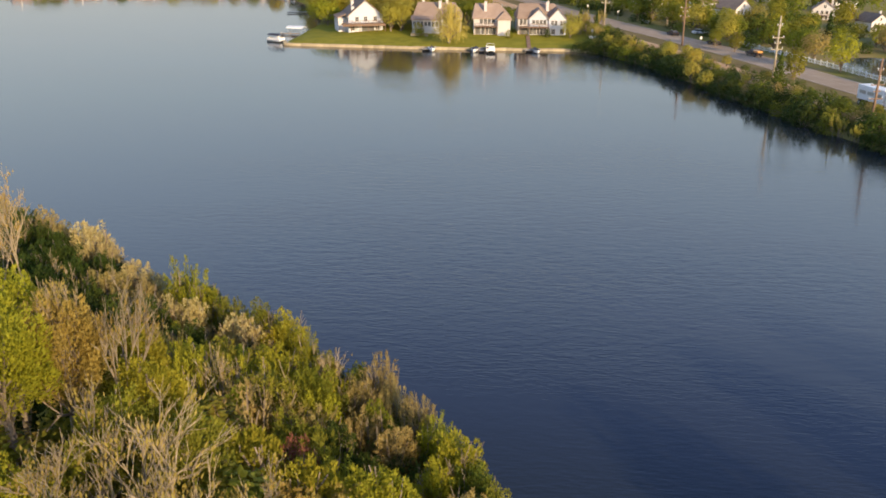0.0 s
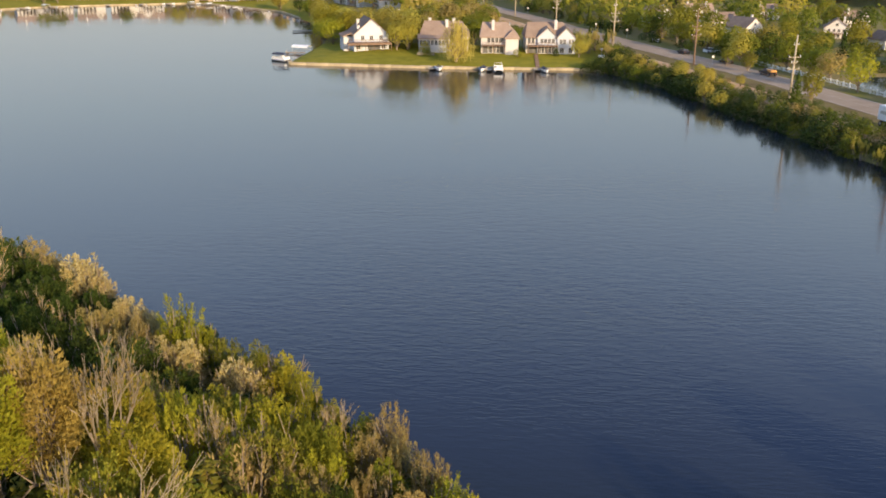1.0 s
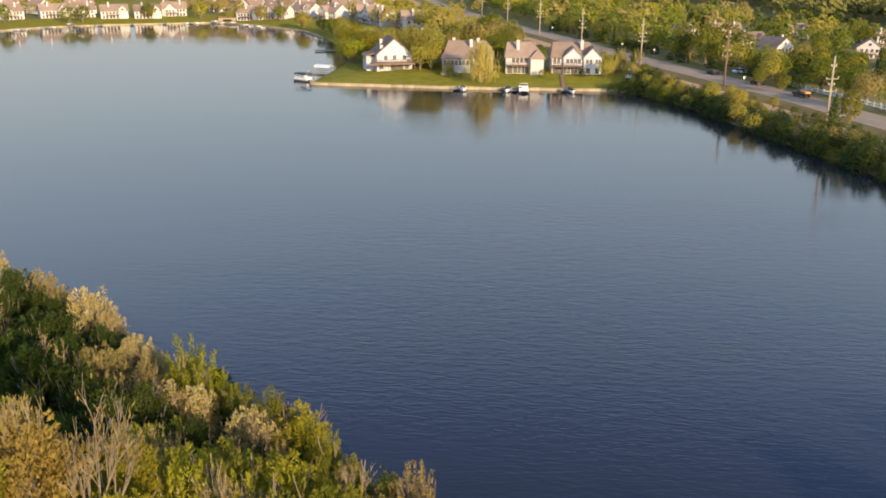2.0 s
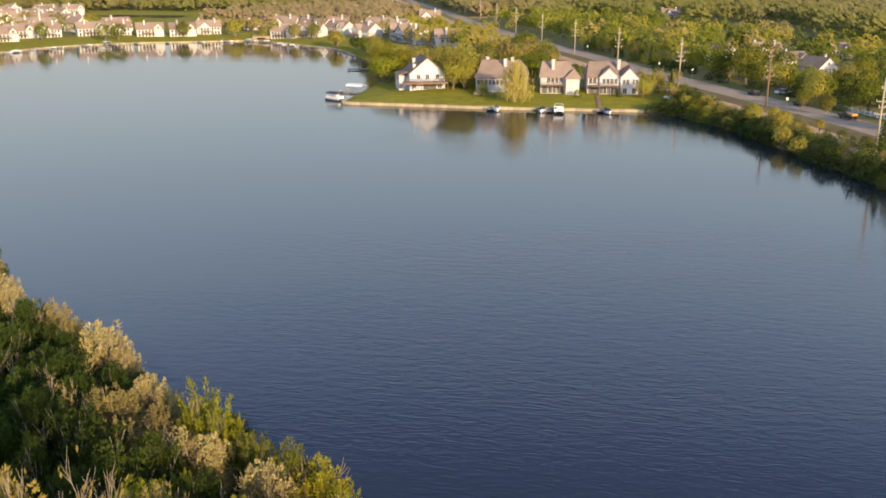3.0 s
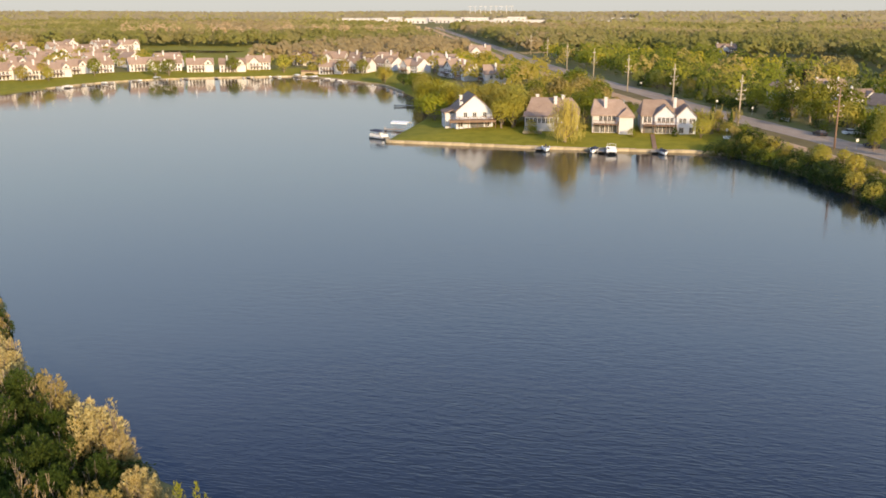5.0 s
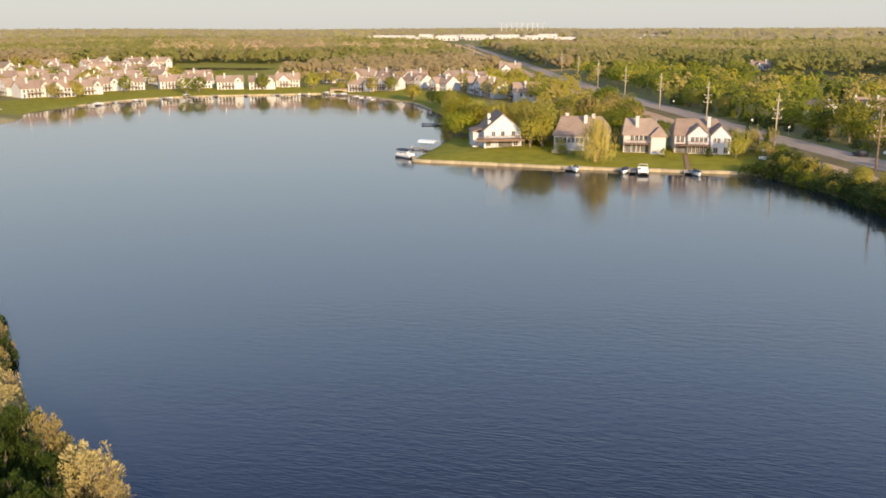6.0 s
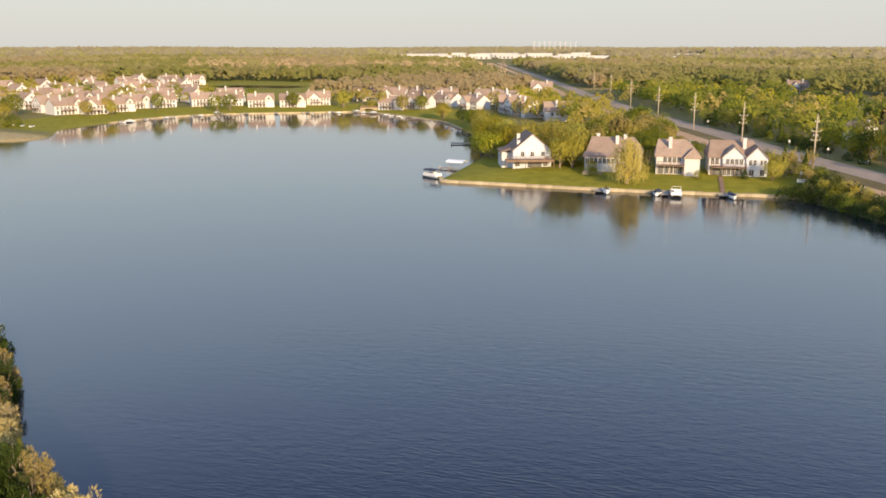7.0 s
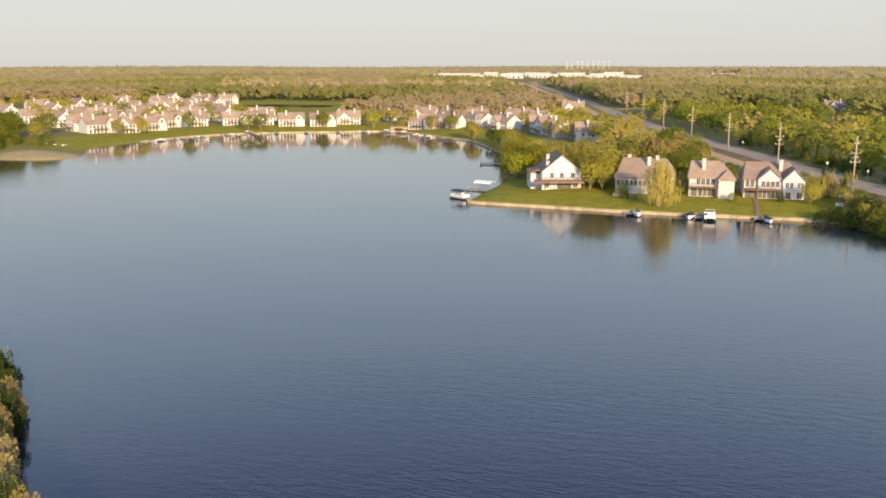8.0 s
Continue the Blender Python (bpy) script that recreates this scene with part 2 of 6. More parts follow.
def prism(name, outline, y0, y1, material, parent, label=""):
    """A solid from an outline in x and z, drawn out along y."""
    k = len(outline)
    v = [(x, y0, z) for x, z in outline] + [(x, y1, z) for x, z in outline]
    f = [tuple(range(k)), tuple(range(2 * k - 1, k - 1, -1))]
    f += [(i, i + k, (i + 1) % k + k, (i + 1) % k) for i in range(k)]
    ob = mesh_object(name, v, f, material, parent, label=label)
    bm = bmesh.new()
    bm.from_mesh(ob.data)
    bmesh.ops.recalc_face_normals(bm, faces=bm.faces)
    bm.to_mesh(ob.data)
    bm.free()
    return ob


def add_tube(bm, pts, radii, sides=6):
    """A tapered tube along pts."""
    rings = []
    for i, q in enumerate(pts):
        q = Vector(q)
        d = (Vector(pts[min(i + 1, len(pts) - 1)]) - Vector(pts[max(i - 1, 0)])).normalized()
        a = d.orthogonal().normalized()
        b = d.cross(a)
        rings.append([bm.verts.new(q + (a * math.cos(t) + b * math.sin(t)) * radii[i]) for t in (2 * math.pi * j / sides for j in range(sides))])
    for r0, r1 in zip(rings, rings[1:]):
        for j in range(sides):
            bm.faces.new((r0[j], r0[(j + 1) % sides], r1[(j + 1) % sides], r1[j]))
    bm.faces.new(rings[0][::-1])
    bm.faces.new(rings[-1])


def thing(name, label, category, m, group="", kind=""):
    e = new(name)
    e.matrix_basis = m
    return tagged(e, label, category, group, kind)


def chaikin(points, rounds=2, closed=True):
    p = np.array(points, float)
    for _ in range(rounds):
        q = np.roll(p, -1, 0) if closed else p[1:]
        a = p if closed else p[:-1]
        n = np.empty((2 * len(a), p.shape[1]))
        n[0::2], n[1::2] = 0.75 * a + 0.25 * q, 0.25 * a + 0.75 * q
        p = n if closed else np.vstack([p[:1], n, p[-1:]])
    return p


# ---- the lake's outline and the lie of the land ----
SHORE_NEAR = [(76, 60), (62, 36), (38, 28), (18, 32), (7, 37), (2, 43), (-1, 49), (-6.5, 58), (-18.5, 67.5), (-38, 83.5), (-59.5, 96), (-68, 102.3),
              (-81.5, 115), (-92, 122), (-130, 120), (-200, 150), (-290, 220), (-302, 270), (-280, 297)]
SHORE_FAR = [(-260, 298.5), (-243, 300), (-238, 312), (-245, 327), (-258, 343), (-258, 360), (-257.5, 377), (-256, 397), (-251, 416), (-241, 431),
             (-228, 443), (-208, 453.5), (-188, 464), (-173, 473), (-163, 464.6), (-148, 454.5), (-130, 436), (-117.5, 428), (-99.5, 393), (-89, 372),
             (-81, 344), (-69, 306), (-68.4, 286)]
SHORE_POINT = [(-68.3, 258), (-67.5, 253.5), (-65, 252.8), (-50.7, 252), (-35, 251), (-22, 250.4), (-9.4, 251), (3, 251.5), (13, 252.2), (19, 249)]
SHORE_RIGHT = [(24, 241), (31, 228), (38.5, 203), (42.5, 189), (48.5, 171), (54.5, 154), (60, 139), (68, 116), (76, 90)]
LAKE = chaikin(SHORE_NEAR + SHORE_FAR + SHORE_POINT + SHORE_RIGHT, 2)
ROAD_EDGE = chaikin([(92, 110), (84, 150), (72, 192), (59, 236), (45, 273), (31, 308), (19, 342), (5, 386), (-9, 422), (-45, 530), (-79, 646), (-112, 768),
                     (-158, 924), (-210, 1100), (-330, 1500)], 2, False)
PONDS = [(-345, 675, 46, 30), (88, 222, 12, 16)]   # x, y, half widths


def signed_distance(px, py, poly):
    """Distance to a closed outline, positive outside."""
    d = np.full(px.shape, 1e9)
    inside = np.zeros(px.shape, bool)
    for (x0, y0), (x1, y1) in zip(poly, np.roll(poly, -1, 0)):
        ex, ey = x1 - x0, y1 - y0
        t = np.clip(((px - x0) * ex + (py - y0) * ey) / (ex * ex + ey * ey + 1e-9), 0, 1)
        d = np.minimum(d, np.hypot(px - x0 - t * ex, py - y0 - t * ey))
        cross = (y0 > py) != (y1 > py)
        inside ^= cross & (px < ex * (py - y0) / (ey if abs(ey) > 1e-9 else 1e-9) + x0)
    return np.where(inside, -d, d)


def line_distance(px, py, line):
    d = np.full(px.shape, 1e9)
    for (x0, y0), (x1, y1) in zip(line[:-1], line[1:]):
        ex, ey = x1 - x0, y1 - y0
        t = np.clip(((px - x0) * ex + (py - y0) * ey) / (ex * ex + ey * ey), 0, 1)
        d = np.minimum(d, np.hypot(px - x0 - t * ex, py - y0 - t * ey))
    return d


def land_height(px, py):
    px, py = np.asarray(px, float), np.asarray(py, float)
    d = signed_distance(px, py, LAKE)
    steep = 0.036 + 0.07 * np.clip((px - 12) / 12, 0, 1)
    z = np.where(d < 0, np.maximum(-1.6, d * 0.5), np.minimum(d, 1.2) * 0.45 + np.clip((d - 1.2) * steep, 0, 1) * 1.88)
    for cx, cy, rx, ry in PONDS:
        q = (np.hypot((px - cx) / rx, (py - cy) / ry) - 1) * min(rx, ry)
        z = np.where(q < 0, np.maximum(1.2, 1.8 + q * 0.3), np.where(q < 3, np.minimum(z, 1.8 + q * 0.25), z))
    far = np.clip((np.hypot(px, py) - 650) / 1500, 0, 1)
    z = z + far * (4 * np.sin(px / 310 + 1) * np.cos(py / 420) + 3) + far * 2 * np.clip((px + 300) / 900, 0, 1)
    return z


def ground_at(x, y):
    return float(land_height(np.array([x]), np.array([y]))[0])


def axis(core0, core1, step, low, high):
    a = list(np.arange(core0, core1 + 0.1, step))
    s, v = step, core1
    while v < high:
        s *= 1.18
        v = min(v + s, high)
        a.append(v)
    s, v = step, core0
    while v > low:
        s *= 1.18
        v = max(v - s, low)
        a.insert(0, v)
    return np.array(a)


def build_ground():
    gx, gy = axis(-330, 130, 2.5, -4900, 4900), axis(-20, 540, 2.5, -2500, 4950)
    X, Y = np.meshgrid(gx, gy)
    Z = land_height(X.ravel(), Y.ravel())
    nx, ny = len(gx), len(gy)
    v = np.column_stack([X.ravel(), Y.ravel(), Z])
    i = (np.arange(ny - 1)[:, None] * nx + np.arange(nx - 1)[None]).ravel()
    f = np.column_stack([i, i + 1, i + nx + 1, i + nx])
    me = bpy.data.meshes.new("ground")
    me.vertices.add(len(v)), me.vertices.foreach_set("co", v.ravel())
    me.loops.add(f.size), me.loops.foreach_set("vertex_index", f.ravel())
    me.polygons.add(len(f)), me.polygons.foreach_set("loop_start", np.arange(0, f.size, 4))
    me.update(), me.validate()
    me.polygons.foreach_set("use_smooth", [True] * len(f))
    # cover: mown lawn near the houses, sand on the beach
    lawn = np.clip(1 - signed_distance(v[:, 0], v[:, 1], np.array([(-72, 246), (-70, 300), (-30, 285), (14, 283), (19.5, 262), (20, 246)])) / 2, 0, 1)
    shore = signed_distance(v[:, 0], v[:, 1], LAKE)
    lawn = np.maximum(lawn, ((shore > 0) & (shore < 30) & (v[:, 1] > 330) & (v[:, 0] < -85)) * 1.0)
    lawn = np.maximum(lawn, ((np.abs(v[:, 0] + 300) < 190) & (v[:, 1] > 520) & (v[:, 1] < 800)) * 0.8)
    sand = np.clip(1 - np.hypot((v[:, 0] + 250) / 22, (v[:, 1] - 308) / 14), 0, 1) * 3
    for key, val in (("lawn", lawn), ("sand", np.clip(sand, 0, 1))):
        at = me.attributes.new(key, "FLOAT", "POINT")
        at.data.foreach_set("value", val.astype(np.float32))
    me.materials.append(ground_material())
    return tagged(new("ground", me), "rough spring grass and brown woodland earth with mown lawns", "ground", kind="structure")


def ground_material():
    m, n, l, p = shader("ground_cover")
    tc = n.new("ShaderNodeTexCoord")
    def noise_mix(scale, c1, c2, lo=0.35, hi=0.65):
        t = n.new("ShaderNodeTexNoise")
        t.inputs["Scale"].default_value, t.inputs["Detail"].default_value = scale, 7
        l.new(tc.outputs["Object"], t.inputs["Vector"])
        r = n.new("ShaderNodeMapRange")
        r.inputs["From Min"].default_value, r.inputs["From Max"].default_value = lo, hi
        l.new(t.outputs[0], r.inputs[0])
        x = n.new("ShaderNodeMixRGB")
        x.inputs[1].default_value, x.inputs[2].default_value = (*c1, 1), (*c2, 1)
        l.new(r.outputs[0], x.inputs[0])
        return x.outputs[0]
    wild = noise_mix(0.12, (0.24, 0.19, 0.08), (0.20, 0.19, 0.045))
    lawn = noise_mix(0.35, (0.215, 0.20, 0.019), (0.29, 0.255, 0.028))
    sand = noise_mix(0.8, (0.36, 0.27, 0.12), (0.46, 0.36, 0.18))
    def attribute(key):
        a = n.new("ShaderNodeAttribute")
        a.attribute_name = key
        return a.outputs["Fac"]
    m1, m2 = n.new("ShaderNodeMixRGB"), n.new("ShaderNodeMixRGB")
    l.new(attribute("lawn"), m1.inputs[0]), l.new(wild, m1.inputs[1]), l.new(lawn, m1.inputs[2])
    l.new(attribute("sand"), m2.inputs[0]), l.new(m1.outputs[0], m2.inputs[1]), l.new(sand, m2.inputs[2])
    l.new(m2.outputs[0], p.inputs["Base Color"])
    p.inputs["Roughness"].default_value = 0.95
    p.inputs["Specular IOR Level"].default_value = 0.1
    t = n.new("ShaderNodeTexNoise")
    t.inputs["Scale"].default_value, t.inputs["Detail"].default_value = 2.5, 6
    l.new(tc.outputs["Object"], t.inputs["Vector"])
    bp = n.new("ShaderNodeBump")
    bp.inputs["Strength"].default_value, bp.inputs["Distance"].default_value = 0.5, 0.15
    l.new(t.outputs[0], bp.inputs["Height"]), l.new(bp.outputs[0], p.inputs["Normal"])
    return m


def sheet(name, outline, z, material, label, category):
    bm = bmesh.new()
    bm.faces.new([bm.verts.new((x, y, z)) for x, y in outline])
    bmesh.ops.triangulate(bm, faces=bm.faces[:])
    bmesh.ops.recalc_face_normals(bm, faces=bm.faces[:])
    if bm.faces[:][0].normal.z < 0:
        bmesh.ops.reverse_faces(bm, faces=bm.faces[:])
    return tagged(part(name, bm, material), label, category, kind="structure")


build_ground()
sheet("water", [(-340, 0), (110, 0), (110, 500), (-340, 500)], 0.0, WATER, "dark blue lake water with fine wind ripples", "lake")
for cx, cy, rx, ry in PONDS:
    sheet("pond_water", [(cx + (rx + 3) * math.cos(a), cy + (ry + 3) * math.sin(a)) for a in (i * math.pi / 14 for i in range(28))], 1.8, POND,
          "still pale pond water among grass", "pond")


def strip(name, line, off0, off1, lift, material, label, category, parent=None, thick=0.0):
    """A band that runs beside a line, laid on the land."""
    p = np.array(line)
    d = np.gradient(p, axis=0)
    d /= np.linalg.norm(d, axis=1)[:, None]
    nrm = np.column_stack([-d[:, 1], d[:, 0]])
    a, b = p + nrm * off0, p + nrm * off1
    za = land_height(p[:, 0] + nrm[:, 0] * 11, p[:, 1] + nrm[:, 1] * 11) + lift
    v, f = [], []
    for i in range(len(p)):
        v += [(*a[i], za[i]), (*b[i], za[i]), (*a[i], za[i] - 0.6), (*b[i], za[i] - 0.6)]
        if i:
            k = 4 * i
            f += [(k - 4, k - 3, k + 1, k), (k - 4, k, k + 2, k - 2), (k - 3, k - 1, k + 3, k + 1)]
    return tagged(mesh_object(name, v, f, material, parent), label, category, kind="structure")


# ---- roads and shore edges ----
SIDE_ROAD = chaikin([(-90, 694), (-58.6, 718), (-45.6, 741), (-30, 776), (-17.6, 812), (-4, 850)], 2, False)
strip("side_road", SIDE_ROAD, -2.5, 2.5, 0.05, TANROAD, "pale narrow side road between the woods", "road")
strip("road_far_lanes", ROAD_EDGE, 0, 9.5, 0.06, CONCRETE, "pale worn concrete road lanes", "road")
strip("road_median", ROAD_EDGE[:36], 9.6, 15.9, 0.03, DRYEARTH, "dry brown earth median with sparse grass", "verge")
strip("road_near_lanes", ROAD_EDGE, 16, 22.5, 0.06, TANROAD, "pale worn concrete road lanes beside the lake bank", "road")
for off in (0.5, 4.8, 9.0, 16.4, 22.0):
    strip("road_line", ROAD_EDGE[:-4], off, off + 0.15, 0.066, LINE, "faded painted lane line", "road marking")


def seawall(line, height, width, label):
    """A low stone edge along the water, one block after another."""
    wall = thing("seawall", label, "seawall", pose(0, 0, 0), kind="structure")
    p = np.array(line)
    seg = np.hypot(*np.diff(p, axis=0).T)
    s = np.concatenate([[0], np.cumsum(seg)])
    n = int(s[-1] / 1.6)
    at = np.linspace(0, s[-1], n + 1)
    px, py = np.interp(at, s, p[:, 0]), np.interp(at, s, p[:, 1])
    bm = bmesh.new()
    add_box(bm, -0.805, 0.805, -width / 2, width / 2, -0.5, height, 0.04)
    first = None
    for i in range(n):
        a = math.degrees(math.atan2(py[i + 1] - py[i], px[i + 1] - px[i]))
        if first is None:
            first = ob = part("stone", bm, STONE, wall)
        else:
            ob = new("stone", first.data)
            ob.parent = wall
        ob.matrix_basis = pose((px[i] + px[i + 1]) / 2, (py[i] + py[i + 1]) / 2, random.uniform(-0.07, 0.05), 0, random.uniform(-2, 2), a + random.uniform(-3, 3))
    return wall


seawall(chaikin(SHORE_POINT, 2, False), 0.68, 1.1, "pale limestone seawall along the lawn")
seawall(chaikin(SHORE_FAR[6:14], 2, False), 0.6, 0.9, "pale limestone seawall before the lakeside houses")
seawall(chaikin(SHORE_FAR[13:19], 2, False), 0.6, 0.9, "pale limestone seawall before the lakeside houses")


# ---- plants ----
RNG = np.random.default_rng(5)


def leaf_cards(centres, normals, sizes, stretch=1.0, axis=None):
    """Small bent leaf clumps: each a quad folded along its middle; axis lays them along a direction."""
    n = len(centres)
    nn = normals / (np.linalg.norm(normals, axis=1)[:, None] + 1e-9)
    r = RNG.normal(size=(n, 3))
    if axis is None:
        u = np.cross(nn, r)
    else:
        u = axis + r * 0.22
        nn = nn - u * (np.sum(nn * u, 1) / np.sum(u * u, 1))[:, None]
        nn /= np.linalg.norm(nn, axis=1)[:, None] + 1e-9
    u /= np.linalg.norm(u, axis=1)[:, None] + 1e-9
    w = np.cross(nn, u)
    s = sizes[:, None]
    a, b = centres - u * s * 0.5 * stretch, centres + u * s * 0.5 * stretch
    c, d = centres + w * s * 0.42 - nn * s * 0.16, centres - w * s * 0.42 - nn * s * 0.16
    v = np.stack([a, c, b, d], 1).reshape(-1, 3)
    i = np.arange(n)[:, None] * 4
    f = np.concatenate([i + [0, 2, 1], i + [0, 3, 2]], 1).reshape(-1, 3)
    return v, f


def lobed_crown(kind, w, h, leaves):
    """Leaf places on the outer sides of many overlapping boughs that make up a crown."""
    shrub = kind == "shrub"
    n = 18 if shrub else 24
    k = np.arange(n) + 0.5
    z = 1 - k / n * (1.0 if shrub else 1.55)
    a = k * 2.4 + RNG.normal(size=n) * 0.35
    out = np.column_stack([np.sqrt(np.clip(1 - z * z, 0, 1)) * np.cos(a), np.sqrt(np.clip(1 - z * z, 0, 1)) * np.sin(a), z])
    half = np.array([w * 0.5, w * 0.5, h * 0.80 if shrub else h * 0.40])
    base = np.array([0, 0, h * 0.16 if shrub else h * 0.60])
    reach = RNG.uniform(0.50, 0.80, n)
    mid = base + out * half * reach[:, None]
    rad = w * RNG.uniform(0.15, 0.25, n)
    which = RNG.integers(0, n, leaves)
    d = RNG.normal(size=(leaves, 3)) + out[which] * 0.9 + [0, 0, 0.25]
    d /= np.linalg.norm(d, axis=1)[:, None]
    tall = np.array([1, 1, 1.25])
    c = mid[which] + d * tall * rad[which][:, None] * (RNG.random((leaves, 1)) ** 0.4 * 0.55 + 0.55)
    even = leaves * 3 // 5                                # an even outer shell under the boughs
    e = RNG.normal(size=(even, 3)) + [0, 0, 0.35]
    e /= np.linalg.norm(e, axis=1)[:, None]
    c[:even], d[:even] = base + e * half * RNG.uniform(0.7, 0.98, (even, 1)), e
    c[:, 2] = np.maximum(c[:, 2], 0.12)
    return c, d


def plume_crown(kind, w, h, leaves):
    """A near crown: many upright plumes of small pointed leaves, each ending on the crown's outline."""
    n = {"shrub": 64, "broad": 96, "upright": 30}[kind]
    k = np.arange(n) + 0.5
    a = k * 2.39996 + RNG.normal(size=n) * 0.3
    if kind == "upright":
        r = w * 0.5 * np.sqrt(k / n)
        foot = np.column_stack([r * 0.55 * np.cos(a), r * 0.55 * np.sin(a), np.full(n, h * 0.12)])
        tip = np.column_stack([r * np.cos(a), r * np.sin(a), h * RNG.uniform(0.62, 1.02, n) * (1 - 0.25 * k / n)])
        thick = w * RNG.uniform(0.07, 0.13, n)
    else:
        z = 1 - k / n * (1.0 if kind == "shrub" else 1.5)
        ring = np.sqrt(np.clip(1 - z * z, 0, 1))
        out = np.column_stack([ring * np.cos(a), ring * np.sin(a), z])
        half = np.array([w * 0.5, w * 0.5, h * 0.80 if kind == "shrub" else h * 0.42])
        tip = np.array([0, 0, h * 0.20 if kind == "shrub" else h * 0.58]) + out * half * RNG.uniform(0.68, 1.06, n)[:, None]
        long = (0.20 * w + 0.16 * h) * RNG.uniform(0.7, 1.2, n)
        lean = out * 0.55 + [0, 0, 0.8]
        lean /= np.linalg.norm(lean, axis=1)[:, None]
        foot = tip - lean * long[:, None]
        thick = (0.062 * w + 0.030 * h) * RNG.uniform(0.75, 1.3, n)
    which = RNG.integers(0, n, leaves)
    t = RNG.random(leaves) ** 0.8
    ax = tip - foot
    d = RNG.normal(size=(leaves, 3))
    ax_n = ax / np.linalg.norm(ax, axis=1)[:, None]
    d -= ax_n[which] * np.sum(d * ax_n[which], 1)[:, None]
    d /= np.linalg.norm(d, axis=1)[:, None]
    c = foot[which] + ax[which] * t[:, None] + d * (thick[which] * np.sin(np.pi * (0.14 + 0.82 * t)) ** 0.8 * RNG.uniform(0.55, 1.05, leaves))[:, None]
    c[:, 2] = np.maximum(c[:, 2], 0.12)
    return c, d + ax_n[which] * 0.35, ax_n[which] + d * 0.35


def pointed_leaves(c, nrm, axis, sizes, long, wide):
    """Single pointed leaves, each laid along its own axis."""
    u = axis + RNG.normal(size=c.shape) * 0.28
    u /= np.linalg.norm(u, axis=1)[:, None]
    w = np.cross(nrm + RNG.normal(size=c.shape) * 0.3, u)
    w /= np.linalg.norm(w, axis=1)[:, None] + 1e-9
    s = sizes[:, None]
    v = np.stack([c - w * s * wide * 0.5, c + w * s * wide * 0.5, c + u * s * long], 1).reshape(-1, 3)
    return v, np.arange(len(v)).reshape(-1, 3)


def raw_mesh(name, v, f, material):
    k = f.shape[1]
    me = bpy.data.meshes.new(name)
    me.vertices.add(len(v)), me.vertices.foreach_set("co", np.ascontiguousarray(v, np.float32).ravel())
    me.loops.add(f.size), me.loops.foreach_set("vertex_index", np.ascontiguousarray(f, np.int32).ravel())
    me.polygons.add(len(f)), me.polygons.foreach_set("loop_start", np.arange(0, f.size, k, dtype=np.int32))
    me.update(), me.validate()
    me.materials.append(material)
    return me


def grow(out, start, direction, length, radius, depth, spread, up, ratio):
    """Twigs that fork: fills out with (start, end, radius, depth)."""
    end = start + direction * length
    out.append((start, end, radius, depth))
    if depth <= 0:
        return
    for k in range(random.choice((2, 3, 3, 4))):
        d = (direction + Vector((random.gauss(0, spread), random.gauss(0, spread), random.gauss(up, spread * 0.45)))).normalized()
        grow(out, start.lerp(end, random.uniform(0.45, 1.0)), d, length * ratio * random.uniform(0.75, 1.2), radius * 0.62, depth - 1, spread, up, ratio)


def frame_of_twigs(kind, w, h):
    """The branching of one plant, fitted into its width and height."""
    out = []
    if kind in ("broad", "willow"):
        trunk = Vector((random.uniform(-0.06, 0.06), random.uniform(-0.06, 0.06), 1)).normalized()
        out.append((Vector((0, 0, 0)), trunk * 0.16, 0.036, 9))
        for k in range(6):
            a = k * 2.4 + random.random()
            d = Vector((math.cos(a), math.sin(a), random.uniform(0.2, 1.5))).normalized()
            grow(out, trunk * random.uniform(0.04, 0.16), d, random.uniform(0.22, 0.32), 0.020, 3, 0.55, 0.12, 0.72)
        grow(out, trunk * 0.16, trunk, 0.30, 0.026, 3, 0.5, 0.2, 0.72)
    elif kind == "shrub":
        for k in range(9):
            a = k * 2.4 + random.random()
            d = Vector((math.cos(a), math.sin(a), random.uniform(0.4, 1.8))).normalized()
            grow(out, Vector((random.uniform(-0.1, 0.1), random.uniform(-0.1, 0.1), 0)), d, random.uniform(0.26, 0.4), 0.014, 3, 0.5, 0.15, 0.68)
    elif kind == "upright":
        for k in range(10):
            a, r = k * 2.4 + random.random(), random.uniform(0.02, 0.22)
            d = Vector((math.cos(a) * r, math.sin(a) * r, 1)).normalized()
            grow(out, Vector((math.cos(a) * r * 0.8, math.sin(a) * r * 0.8, 0)), d, random.uniform(0.4, 0.62), 0.012, 2, 0.22, 0.5, 0.6)
    else:
        for k in range(random.choice((3, 4))):
            d = Vector((random.gauss(0, 0.45), random.gauss(0, 0.45), 1)).normalized()
            grow(out, Vector((random.uniform(-0.05, 0.05), random.uniform(-0.05, 0.05), 0)), d, random.uniform(0.36, 0.5), 0.0085, 4, 0.50, 0.16, 0.70)
    ends = np.array([q for _, q, _, _ in out])
    sx = w * 0.5 / max(np.percentile(np.hypot(ends[:, 0], ends[:, 1]), 96), 1e-3)
    sz = h / max(np.percentile(ends[:, 2], 99.5), 1e-3)
    return [(Vector((a.x * sx, a.y * sx, a.z * sz)), Vector((b.x * sx, b.y * sx, b.z * sz)), r * h, d) for a, b, r, d in out]


